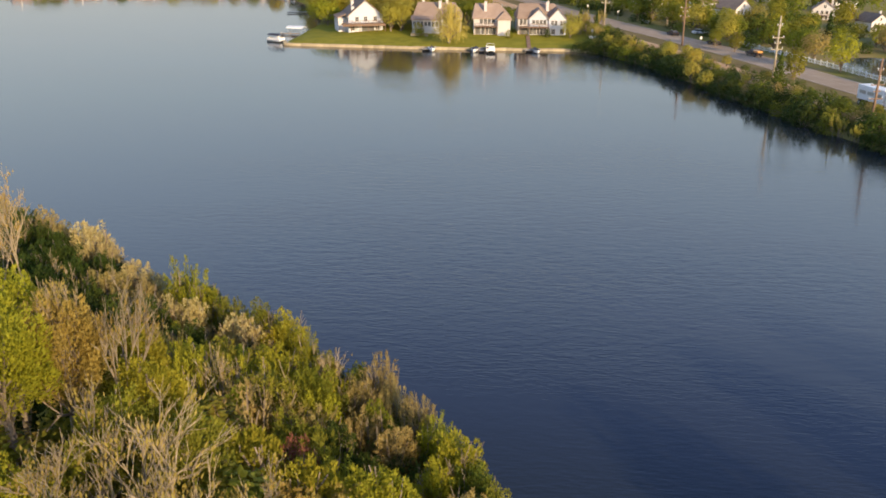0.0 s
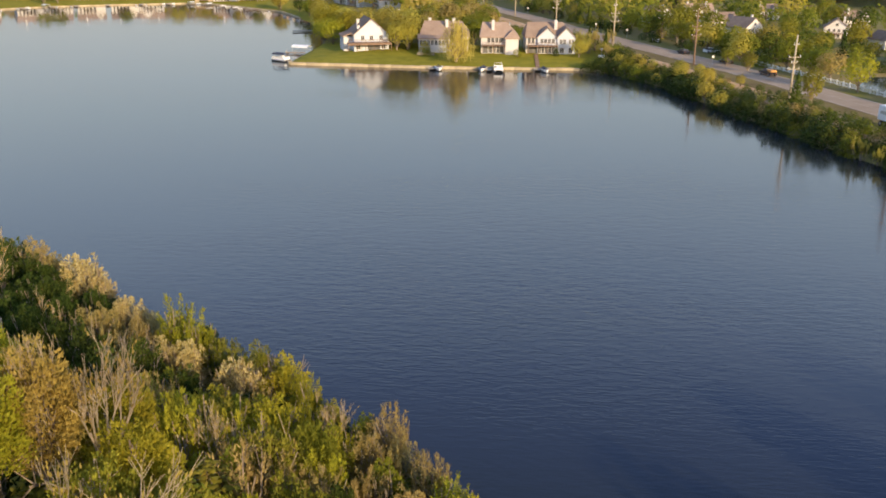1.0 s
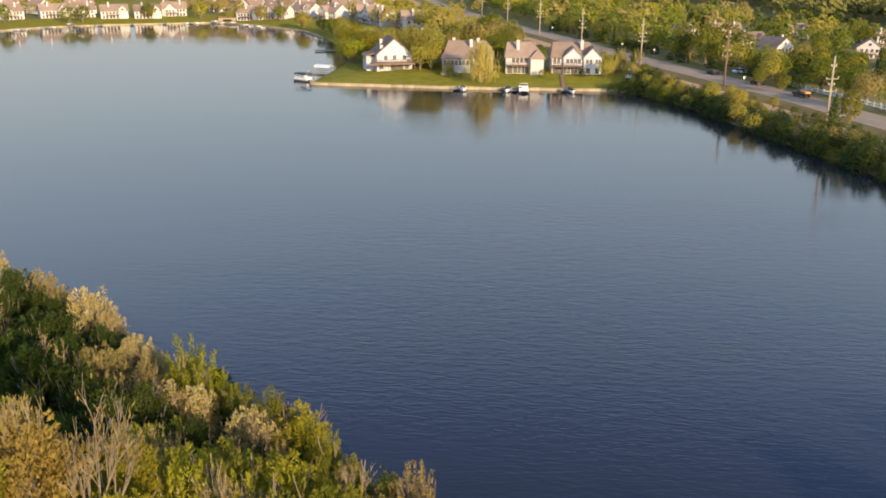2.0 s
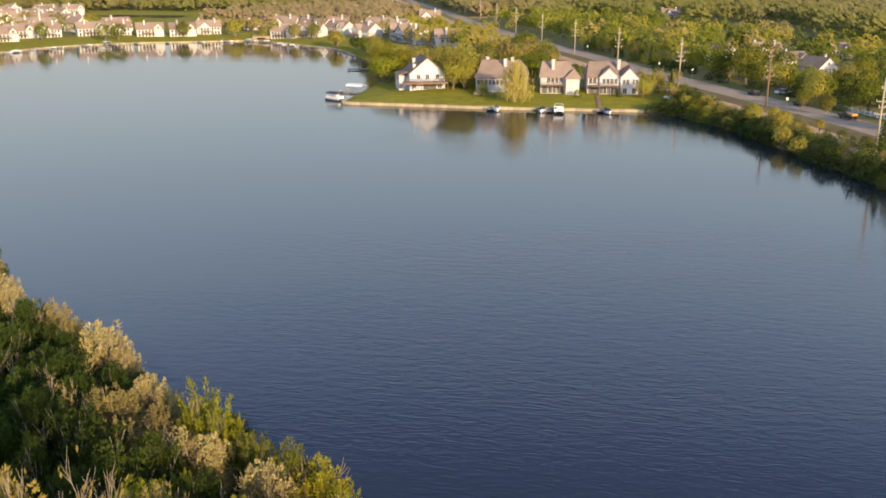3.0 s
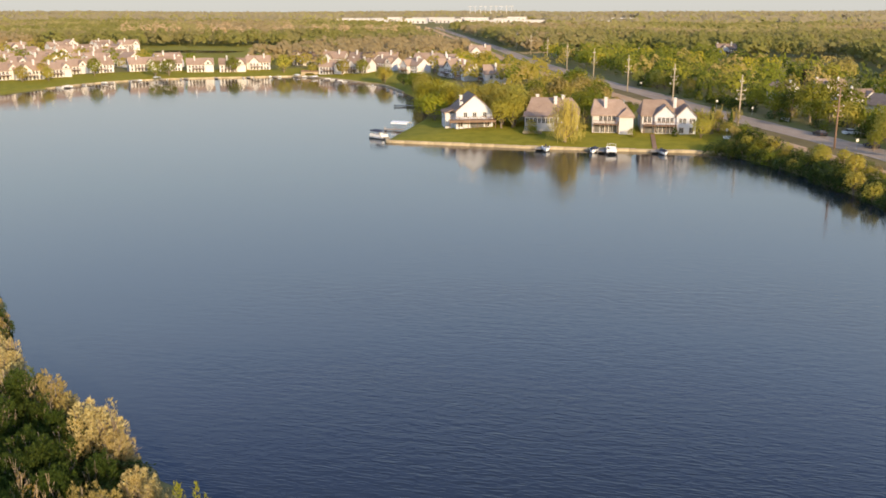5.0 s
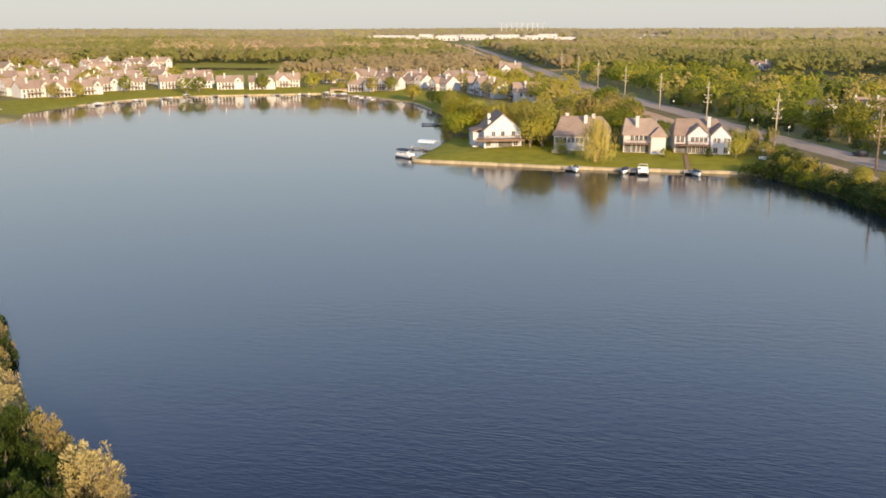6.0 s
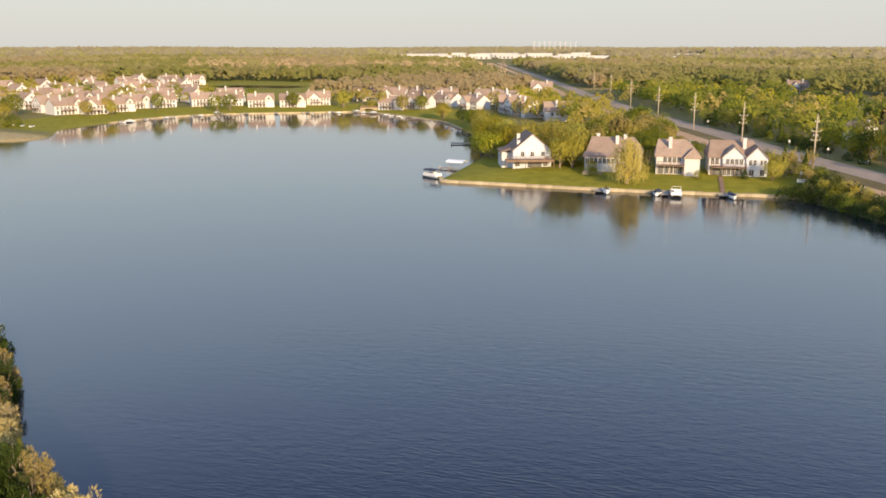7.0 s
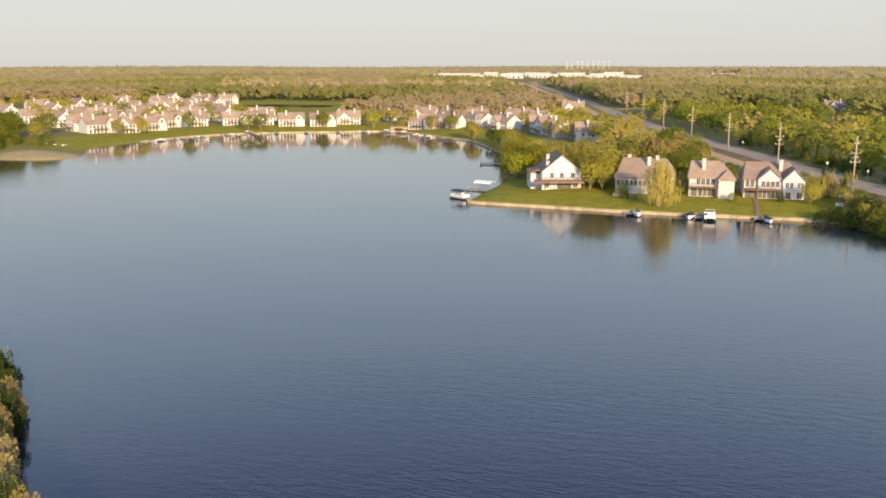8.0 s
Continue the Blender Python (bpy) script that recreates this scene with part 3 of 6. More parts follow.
def plant_template(kind, leaf, size, leaves, seed):
    """Trunk and crown meshes of one plant."""
    random.seed(seed)
    w, h = size
    bm = bmesh.new()
    lift = 0.0
    bark = PALE_BARK if "bare" in kind else BARK
    if kind in ("tall", "tall_bare"):                     # a crown carried on a high stem
        kind, h = ("broad" if kind == "tall" else "bare"), min(8.0, size[1] - 1.5)
        lift = size[1] - h
        add_tube(bm, [(0.1, 0, -0.4), (0, 0.1, lift * 0.5), (0, 0, lift + 0.6)], [0.24, 0.19, 0.13], 7)
    near = leaves > 2000 and kind in ("broad", "shrub", "upright")
    if kind == "cone":
        add_tube(bm, [(0, 0, -0.3), (0, 0, h * 0.95)], [0.13, 0.03], 6)
        t = RNG.random(leaves) ** 1.4
        a = RNG.random(leaves) * 6.283
        r = w * 0.5 * (1 - t) ** 0.8 * (0.75 + 0.25 * np.sin(t * 40 + a * 3)) * (0.7 + 0.3 * RNG.random(leaves))
        c, d = np.column_stack([r * np.cos(a), r * np.sin(a), 0.15 * h + t * h * 0.87]), np.column_stack([np.cos(a), np.sin(a), np.full(leaves, 0.3)])
    else:
        segs = frame_of_twigs(kind, w, h)
        fine = 0 if kind == "bare" else 1 if kind == "upright" or leaves > 2000 else 3
        for a, b, r, depth in segs:
            if depth >= fine:
                foot = a - Vector((0, 0, 0.4)) if a.z < 0.05 else a
                foot, b = foot + Vector((0, 0, lift)), b + Vector((0, 0, lift))
                add_tube(bm, [foot, b], [max(r, 0.014), max(r * 0.65, 0.009)], 7 if depth == 9 else 3)
        tips = [(a, b) for a, b, r, depth in segs if depth <= 1]
        A, B = np.array([a for a, b in tips]), np.array([b for a, b in tips])
        idx = RNG.integers(0, len(A), leaves)
        t = RNG.random((leaves, 1)) * 1.15
        spread = (0.019 if leaves > 2000 else 0.028) * (w + h) if kind in ("broad", "shrub") else 0.014 * (w + h)
        off = RNG.normal(size=(leaves, 3)) * spread
        c = A[idx] * (1 - t) + B[idx] * t + off
        c[:, 2] = np.maximum(c[:, 2], 0.15)
        d = c - np.array([0, 0, h * 0.45])
        d /= np.linalg.norm(d, axis=1)[:, None] + 1e-9
        if near:
            c, d, leaf_axis = plume_crown(kind, w, h, leaves)
        elif kind in ("broad", "shrub"):
            c, d = lobed_crown(kind, w, h, leaves)
            stray = leaves // 14                          # loose twigs that break the outline
            c[:stray] = A[idx[:stray]] * (1 - t[:stray]) + B[idx[:stray]] * t[:stray]
        if kind == "willow":                              # a dome with hanging curtains
            k = leaves * 4 // 5
            n1 = 360
            u, a = RNG.random(n1), RNG.random(n1) * 6.283
            lump = 1 + 0.22 * np.sin(a * 3 + 1) + 0.12 * np.sin(a * 7)
            r = w * 0.5 * np.sqrt(u) * RNG.uniform(0.8, 1.05, n1) * lump
            top = h * (0.42 + 0.58 * np.clip(1 - u, 0, 1) ** 0.7) * RNG.uniform(0.88, 1.0, n1)
            low = np.where(u > 0.3, RNG.uniform(0.2, 2.6, n1), top * 0.5)
            which = RNG.integers(0, n1, k)
            fall = RNG.random(k)
            sway = 1 + 0.06 * np.sin(fall * 3.1)
            c[:k] = np.column_stack([r[which] * np.cos(a[which]) * sway, r[which] * np.sin(a[which]) * sway, top[which] + (low[which] - top[which]) * fall])
            c[:k, :2] += RNG.normal(size=(k, 2)) * 0.07
            d[:k] = np.column_stack([np.cos(a[which]), np.sin(a[which]), np.full(k, 0.2)])
    trunk_me = bpy.data.meshes.new("trunk")
    bm.to_mesh(trunk_me)
    bm.free()
    trunk_me.materials.append(bark)
    crown_me = None
    if leaves:
        k = {"bare": 0.24, "upright": 0.8, "willow": 1.15}.get(kind, 1.0) * (1.5 if leaves > 2000 else 1.65)
        sz = k * math.sqrt(w * h / leaves) * RNG.uniform(0.6, 1.4, len(c))
        # leaves turned upwards to soften the shading of the crown
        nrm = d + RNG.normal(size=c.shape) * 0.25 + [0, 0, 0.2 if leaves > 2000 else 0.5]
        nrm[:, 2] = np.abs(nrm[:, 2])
        rise = d * 0.55 + [0, 0, 0.8]
        if near:
            long, wide = (3.6, 1.0) if kind == "upright" else (3.1, 1.75)
            v, f = pointed_leaves(c, d, leaf_axis, math.sqrt(w * h / leaves) * RNG.uniform(0.7, 1.3, len(c)), long, wide)
        elif kind == "willow":
            v, f = leaf_cards(c, nrm, sz * 0.62, 4.0, np.tile([0.0, 0.0, -1.0], (len(c), 1)))
        elif kind in ("upright", "bare"):
            v, f = leaf_cards(c, nrm, sz * 0.8, 2.6, rise)
        else:
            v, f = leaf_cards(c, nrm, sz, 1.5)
        crown_me = raw_mesh("crown", v + np.array([0, 0, lift]), f, LEAF[leaf])
    return trunk_me, crown_me


TEMPLATES = {}
WORDS = {"yellow": "yellow-green", "green": "fresh green", "olive": "olive", "dark": "dark green", "tan": "tan budding", "moss": "moss green", "bud": "brown budding", "deep": "deep green", "plum": "dark plum", "straw": "straw-coloured", "cream": "cream-blossomed", "red": "dark red", "willow": "golden"}
KINDS = {"tall": ("tall_tree", "{} tall tree with a high crown", "tree"),
         "broad": ("broadleaf_tree", "{} broadleaf tree with leafy crown", "tree"),
         "shrub": ("shrub", "{} many-stemmed shrub", "shrub"),
         "upright": ("sapling", "{} feathery upright sapling clump", "sapling"),
         "cone": ("conifer", "{} dense conical evergreen", "tree"),
         "willow": ("willow", "{} weeping willow with hanging twigs", "tree"),
         "tall_bare": ("bare_tree", "tall pale leafless tree with forking branches", "tree"),
         "bare": ("bare_tree", "pale leafless tree with forking branches", "tree")}


def plant(kind, leaf, size, leaves, x, y, scale=1.0, variants=3, place="", group="", called=""):
    """Sets one plant on the land; plants of one kind share a few meshes."""
    key = (kind, leaf, size, leaves, random.randrange(variants))
    state = random.getstate()
    if key not in TEMPLATES:
        TEMPLATES[key] = plant_template(kind, leaf, size, leaves, hash_of(key))
    random.setstate(state)
    name, text, cat = KINDS[kind]
    m = pose(x, y, ground_at(x, y) - 0.05, random.uniform(-4, 4), random.uniform(-4, 4), random.uniform(0, 360)) @ Matrix.Diagonal((scale * random.uniform(0.9, 1.1), scale * random.uniform(0.9, 1.1), scale * random.uniform(0.92, 1.08), 1))
    e = thing(called or name, (text.format(WORDS.get(leaf, leaf)) + " " + place).strip(), cat, m, group)
    for nm, me in zip(("trunk", "crown"), TEMPLATES[key]):
        if me:
            o = new(nm, me)
            o.parent = e
            if nm == "trunk" and kind != "cone":
                tagged(o, kind="stuff")
    return e


def hash_of(key):
    return sum(ord(c) * (i + 3) for i, c in enumerate(str(key))) % 99991


random.seed(21)
NEAR_PLACE = "in near-shore thicket"
TAKEN = []


def thicket(kind, leaf, size, leaves, x, y, scale=1.0):
    TAKEN.append((x, y, size[0] * scale * 0.5))
    plant(kind, leaf, size, leaves, x, y, scale, 3, NEAR_PLACE, "thicket on the near shore")


# outer edge of the growth along the near shore, from the camera's side outwards
CANOPY = chaikin([(3, 28), (2.8, 34), (1.4, 41), (-1.5, 46.6), (-5.2, 52.4), (-8.8, 57.8), (-13.8, 60.9), (-17.4, 63.2), (-21.6, 66.4), (-25.8, 69.8), (-31.4, 73), (-36, 77.5), (-40.6, 83.2), (-44.3, 83),
                  (-48.5, 85.5), (-53.1, 89), (-61.4, 94.6), (-74, 108), (-79, 113), (-92, 122)], 2, False)
CANOPY_LEN = np.concatenate([[0], np.cumsum(np.hypot(*np.diff(CANOPY, axis=0).T))])


def beside_canopy(s, off):
    x, y = np.interp(s, CANOPY_LEN, CANOPY[:, 0]), np.interp(s, CANOPY_LEN, CANOPY[:, 1])
    x2, y2 = np.interp(s + 2, CANOPY_LEN, CANOPY[:, 0]), np.interp(s + 2, CANOPY_LEN, CANOPY[:, 1])
    t = Vector((x2 - x, y2 - y)).normalized()
    return float(x - t.y * off), float(y + t.x * off)


# cream-blossomed shrubs on the water's edge
for x, y, sc in ((-40.8, 80.4, 1.15), (-38.8, 79.4, 0.8)):
    thicket("shrub", "cream", (4.4, 5.4), 8000, x, y, sc)
    TAKEN[-1] = (x, y, 4.2)
for x, y, sc in ((-34.0, 74.6, 0.85), (-32.2, 73.6, 0.8), (-30.8, 72.6, 0.75), (-27.0, 66.0, 1.0), (-25.4, 65.6, 0.95), (-20.8, 63.2, 1.1), (-19.4, 62.2, 0.95), (-56.2, 90.4, 1.0), (-58.6, 93.0, 1.05), (-54.4, 88.8, 0.85)):
    thicket("shrub", "cream", (3.4, 5.2), 6500, x, y, sc)
    TAKEN[-1] = (x, y, 3.0)
for x, y, sc in ((-1.6, 41.4, 1.15), (-0.6, 39.6, 1.0), (-9.6, 54.6, 0.9), (-6.0, 49.0, 0.95), (-34.0, 70.4, 1.05), (-61.4, 95.6, 1.0), (-30.4, 68.6, 1.0), (-69.5, 105.6, 1.0), (-35.4, 72.0, 0.75)):
    thicket("shrub", "straw", (3.6, 5.2), 6500, x, y, sc)
    TAKEN[-1] = (x, y, 2.6)
# tall bare trees with pale forking limbs
for x, y, size in ((-32.2, 53.6, (5.0, 18.5)), (-33.8, 54.4, (4.2, 16.5)), (-22.0, 43.4, (5.0, 15.6)), (-20.0, 42.2, (4.6, 14.8)), (-18.4, 37.0, (6.0, 12.5)), (-16.0, 35.6, (7.0, 12.0)), (-13.2, 33.8, (5.0, 10.5)), (-15.4, 32.4, (6.0, 11.5)), (-19.8, 33.4, (6.5, 13.5)), (-11.2, 36.0, (4.5, 9.5))):
    thicket("tall_bare", "bud", size, 420, x, y)
    TAKEN[-1] = (x, y, 1.0)
for x, y, size in ((-9.0, 54.6, (2.4, 5.6)), (-12.2, 55.6, (2.6, 6.2)), (-18.0, 50.6, (3.4, 8.0)), (-37.6, 68.6, (3.4, 6.4))):
    thicket("bare", "bud", size, 260, x, y)
    TAKEN[-1] = (x, y, 0.8)
# tall yellow-green trees
for x, y, w, h in ((-24.4, 39.6, 6.0, 15.0), (-27.6, 45.0, 5.2, 15.0), (-19.0, 43.6, 5.0, 11.0), (-21.6, 47.6, 5.0, 10.5),
                   (-26.6, 35.6, 6.5, 15.0)):
    thicket("tall", "yellow", (w, h), 12000, x, y)
for x, y, sc in ((-13.4, 42.0, 1.3), (-5.7, 40.2, 1.28), (-9.4, 40.4, 1.1), (-26.2, 57.6, 1.0)):
    thicket("broad", "yellow", (4.2, 5.8), 8000, x, y, sc)
for x, y, sc in ((-16.4, 52.4, 1.3), (-17.6, 51.0, 1.15), (-19.6, 51.0, 1.3), (-25.6, 67.8, 1.15), (-27.4, 69.4, 1.2), (-13.6, 57.0, 0.9), (-11.6, 54.8, 0.95)):
    thicket("upright", "yellow", (2.6, 5.8), 4200, x, y, sc)
# dark green undergrowth; its dark leaves also carry the shade of the hollows
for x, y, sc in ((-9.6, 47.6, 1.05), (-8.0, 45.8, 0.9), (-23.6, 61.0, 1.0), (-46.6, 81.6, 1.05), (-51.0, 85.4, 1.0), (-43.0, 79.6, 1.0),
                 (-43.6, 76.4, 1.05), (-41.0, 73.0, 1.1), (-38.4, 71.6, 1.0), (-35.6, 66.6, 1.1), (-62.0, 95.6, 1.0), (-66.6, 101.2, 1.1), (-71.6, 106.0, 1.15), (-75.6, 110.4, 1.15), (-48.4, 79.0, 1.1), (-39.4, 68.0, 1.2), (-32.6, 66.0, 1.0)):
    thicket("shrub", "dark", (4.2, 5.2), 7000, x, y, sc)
thicket("shrub", "red", (3.2, 5.8), 5000, -10.9, 44.2)
for x, y, sc in ((-12.8, 48.4, 1.3), (-11.4, 49.2, 1.1), (-31.8, 66.4, 1.1), (-24.0, 56.6, 1.3), (-14.6, 51.6, 1.2), (-8.6, 50.8, 0.9), (-35.8, 71.0, 1.0)):
    thicket("upright", "straw", (3.0, 5.0), 3600, x, y, sc)

s = 2.0
while s < CANOPY_LEN[-1] - 3:
    for off, step, grown in ((0.1, 0, 1.1), (2.6, 1.2, 1.05), (5.8, 0.4, 1.15), (8.4, 1.5, 1.35), (11.4, 0.9, 1.55), (15.0, 0.2, 1), (19.5, 1.5, 1), (24, 0.6, 1), (29, 1.2, 1)):
        x, y = beside_canopy(s + step + random.uniform(-0.6, 0.6), off + random.uniform(-0.5, 0.9 if off > 2 else 0.3))
        u, v = random.random(), random.random()
        if x > 4 or not (x > -0.618 * (y - 2) - 7 or (y > 84 and x > 41 - y - 12)):
            continue
        if off > 14 and v < 0.6 and y < 52:
            thicket_fill = ("green", "moss", "bud")[int(u * 3)]
            plant("shrub", thicket_fill, (5.0, 7.0), 900, x + 2.2, y - 1.0, 0.9 + 0.5 * v, 2, NEAR_PLACE, "undergrowth on the near shore", "tall_bush")
        # low bushes in dark leaf colours stand in for shade in the gaps
        if off < 14 and v < 0.75:
            plant("shrub", "dark" if y > 58 else "deep", (3.4, 3.0), 520, x + 0.9, y - 0.9, 0.8 + 0.4 * v, 2, NEAR_PLACE, "undergrowth on the near shore", "low_bush")
        if any(math.hypot(x - a, y - b) < r * (0.72 if off < 14 else 1.15) for a, b, r in TAKEN):
            continue
        small, mid = ("shrub", (3.0, 4.4)), ("shrub", (4.0, 5.0))
        far_stretch = (y > 60.5 and x < -21) or (y > 46.5 and x < -24.5)
        if off > 14 and not far_stretch:                 # tall trees behind
            size = (5.6, 11.5 if v < 0.4 else 13.5 if v < 0.75 else 15.0)
            if y < 42:
                size = (size[0], size[1] - 3.5)
            spec, grown = ("tall", size, "bud" if u < (0.5 if y < 44 else 0.15) else "moss" if u < 0.66 else "yellow"), 1.0
        elif far_stretch:                                # dark green, shade partly put into the leaf colour, with straw tufts
            grown = min(grown, 1.25)
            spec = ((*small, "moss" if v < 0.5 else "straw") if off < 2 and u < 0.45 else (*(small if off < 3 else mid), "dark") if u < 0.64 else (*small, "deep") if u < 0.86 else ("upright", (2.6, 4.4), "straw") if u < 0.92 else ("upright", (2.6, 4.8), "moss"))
        elif off < 5:                                    # along the water
            spec = ((*small, "green") if u < 0.30 else (*small, "moss") if u < 0.52 else ("upright", (2.4, 5.0), "yellow") if u < 0.66 else ("upright", (2.4, 4.8), "straw") if u < 0.80 else
                    (*small, "straw") if u < 0.86 else (*mid, "yellow") if u < 0.94 else (*mid, "deep"))
        elif y < 41:                                     # brown budding twigs
            spec = ("broad", (4.0, 5.0), "bud") if u < 0.45 else ("upright", (3.4, 5.4), "bud") if u < 0.65 else (*mid, "moss") if u < 0.82 else (*mid, "green")
        else:
            spec = ((*mid, "green") if u < 0.30 else ("upright", (3.2, 5.4), "moss") if u < 0.42 else ("upright", (2.8, 5.0), "yellow") if u < 0.58 else (*mid, "deep") if u < 0.66 else
                    ("upright", (3.0, 5.0), "straw") if u < 0.76 else (*mid, "moss") if u < 0.90 else (*mid, "yellow"))
        leaves = {"upright": 4800, "tall": 12000}.get(spec[0], 7000)
        thicket(spec[0], spec[2], spec[1], leaves, x, y, grown * (0.84 + 0.28 * v) if spec[0] != "tall" else 1.0)
    s += 2.7

# tall trees behind the camera, whose shadows lie on the water
random.seed(31)
for x, y in ((44, 16), (52, 25), (47, 8), (58, 14), (65, 26), (61, 34)):
    plant("broad", "green", (9.0, 15.0), 1800, x, y, random.uniform(0.9, 1.1), 2, "on the near shore", "tall trees on the near shore")

# hedge-like thicket on the bank below the road
random.seed(41)
RIGHT_LINE = chaikin(SHORE_POINT[-2:] + SHORE_RIGHT, 2, False)
RIGHT_LEN = np.concatenate([[0], np.cumsum(np.hypot(*np.diff(RIGHT_LINE, axis=0).T))])
s = 3.0
while s < RIGHT_LEN[-1] - 3:
    x, y = np.interp(s, RIGHT_LEN, RIGHT_LINE[:, 0]), np.interp(s, RIGHT_LEN, RIGHT_LINE[:, 1])
    for off, tall in ((0.0, 0.9), (2.6, 0.9), (5.2, 0.78), (7.8, 0.68), (10.6, 0.5)):
        u = random.random()
        if off > 10 and u < 0.2:
            continue
        # shade at the bank's foot is put into leaf colour: rows by the water are darker
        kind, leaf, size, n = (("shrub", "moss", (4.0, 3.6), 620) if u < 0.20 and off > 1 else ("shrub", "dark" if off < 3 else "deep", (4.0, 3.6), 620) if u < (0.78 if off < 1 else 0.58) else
                               ("shrub", "straw", (3.8, 3.2), 620) if u < 0.64 else ("shrub", "deep", (4.0, 3.4), 620) if u < 0.74 else ("shrub", "green", (4.0, 3.4), 620) if u < 0.86 else ("upright", "olive", (3.0, 3.6), 600) if u < 0.94 else ("broad", "olive", (4.0, 5.0), 520))
        plant(kind, leaf, size, n, x + off * 0.93 + random.uniform(-0.7, 0.7), y + off * 0.36 + random.uniform(-0.8, 0.8), tall * (1.0 if s < 40 else 1.15 if s > 78 else 1.0) * random.uniform(0.65, 1.3), 3,
              "on road bank", "bank below the road", "bank_bush" if kind == "shrub" else "")
    s += 3.0
for k in range(22):
    y = random.uniform(236, 290)
    x = float(np.interp(y, ROAD_EDGE[:, 1], ROAD_EDGE[:, 0])) - 25 - random.uniform(0, 4)
    kind, leaf, size = random.choice((("shrub", "green", (4.0, 3.4)), ("shrub", "dark", (4.0, 3.4)), ("shrub", "olive", (3.8, 3.2)), ("upright", "tan", (3.0, 3.6))))
    plant(kind, leaf, size, 520, x, y, random.uniform(0.8, 1.3), 3, "on road bank", "bank below the road")
plant("broad", "moss", (5.0, 7.6), 900, 55.5, 189.5, 1.0, 1, "on road bank")
plant("broad", "olive", (4.0, 4.2), 700, 36, 228, 1.0, 1, "on road bank")
plant("cone", "deep", (4.8, 7.4), 1400, 51.5, 187.0, 1.0, 1, "on road bank")

# trees on the point, among its houses
random.seed(51)
plant("willow", "willow", (9.0, 12.5), 7000, -20.8, 257.5, 1.0, 1, "by lakeside houses")
for leaf, size, x, y in (("olive", (7, 9), -36.5, 277), ("olive", (7, 9), -40.5, 283), ("olive", (7, 9), -34.5, 284), ("olive", (7, 9), -38, 290), ("tan", (6, 9), -33, 292), ("olive", (7, 9), -43, 293),
                         ("yellow", (8, 8), -64, 296), ("yellow", (8, 8), -69, 304), ("yellow", (8, 9), -71, 315), ("olive", (8, 9), -62, 306), ("yellow", (8, 9), -74, 326), ("olive", (8, 9), -66, 320),
                         ("olive", (9, 10), -54, 298), ("olive", (9, 10), -47, 302), ("olive", (9, 10), -57, 312), ("olive", (9, 10), -50, 318), ("olive", (9, 10), -42, 310), ("olive", (8, 9), -78, 340),
                         ("green", (6, 7.5), -27, 296), ("green", (6, 7.5), -31, 304), ("green", (7, 9), -15, 292), ("green", (7, 9), -16, 303), ("green", (7, 9), -19, 300), ("olive", (7, 8), -24, 308),
                         ("olive", (6.5, 9), -39.8, 273.5), ("olive", (6.5, 9), -36.8, 274.5), ("tan", (6, 8), -14.5, 318), ("tan", (6, 8), -18, 326), ("olive", (5, 5), 13.5, 266.5), ("dark", (7, 6), -92, 398), ("dark", (7, 6), -98, 408), ("dark", (7, 6), -106, 418), ("dark", (7, 6), -90, 388),
                         ("olive", (8, 9), -84, 362), ("yellow", (8, 9), -76, 350), ("olive", (8, 9), -68, 338), ("yellow", (8, 9), -88, 378), ("olive", (8, 10.5), -44, 284), ("olive", (8, 10.5), -40, 279), ("yellow", (8, 10), -66, 312), ("yellow", (8, 10), -61, 302), ("olive", (8, 10), -58, 305), ("yellow", (8, 10), -70, 322), ("olive", (8, 10), -54, 306), ("green", (7, 10), -34, 299), ("green", (6, 8), -17.5, 287), ("green", (6, 8), -20, 291), ("olive", (7, 9), -34, 312), ("olive", (7, 9), -44, 300), ("yellow", (7, 9), -28, 316)):
    plant("broad", leaf, size, 1300, x, y, random.uniform(0.92, 1.08), 2, "by lakeside houses")
for kind, leaf, size, x, y in (("shrub", "olive", (4, 4), -31, 268), ("shrub", "green", (2.6, 2.6), -30, 265.5), ("shrub", "green", (2.6, 2.6), -4, 266.5), ("shrub", "dark", (2, 2.6), 7.2, 269.2), ("upright", "olive", (4, 6), 16, 270),
                               ("upright", "tan", (4, 6), 18.5, 275), ("cone", "dark", (3.2, 6), 21, 272), ("upright", "olive", (4, 6), 14.5, 277), ("shrub", "olive", (4, 4), 20, 267), ("cone", "dark", (3.2, 6), 17, 283),
                               ("upright", "tan", (4, 6), 22.5, 279), ("shrub", "green", (4, 4), 23.5, 262), ("shrub", "dark", (4, 4), 26, 258), ("shrub", "green", (4, 4), 26.5, 253), ("shrub", "dark", (4, 4), 22.5, 256)):
    plant(kind, leaf, size, 1100, x, y, random.uniform(0.92, 1.08), 1, "by lakeside houses")
random.seed(61)
GROVES = {"olive": [], "yellow": [], "green": [], "tan": [], "moss": [], "deep": []}    # trees too far off to be told apart singly
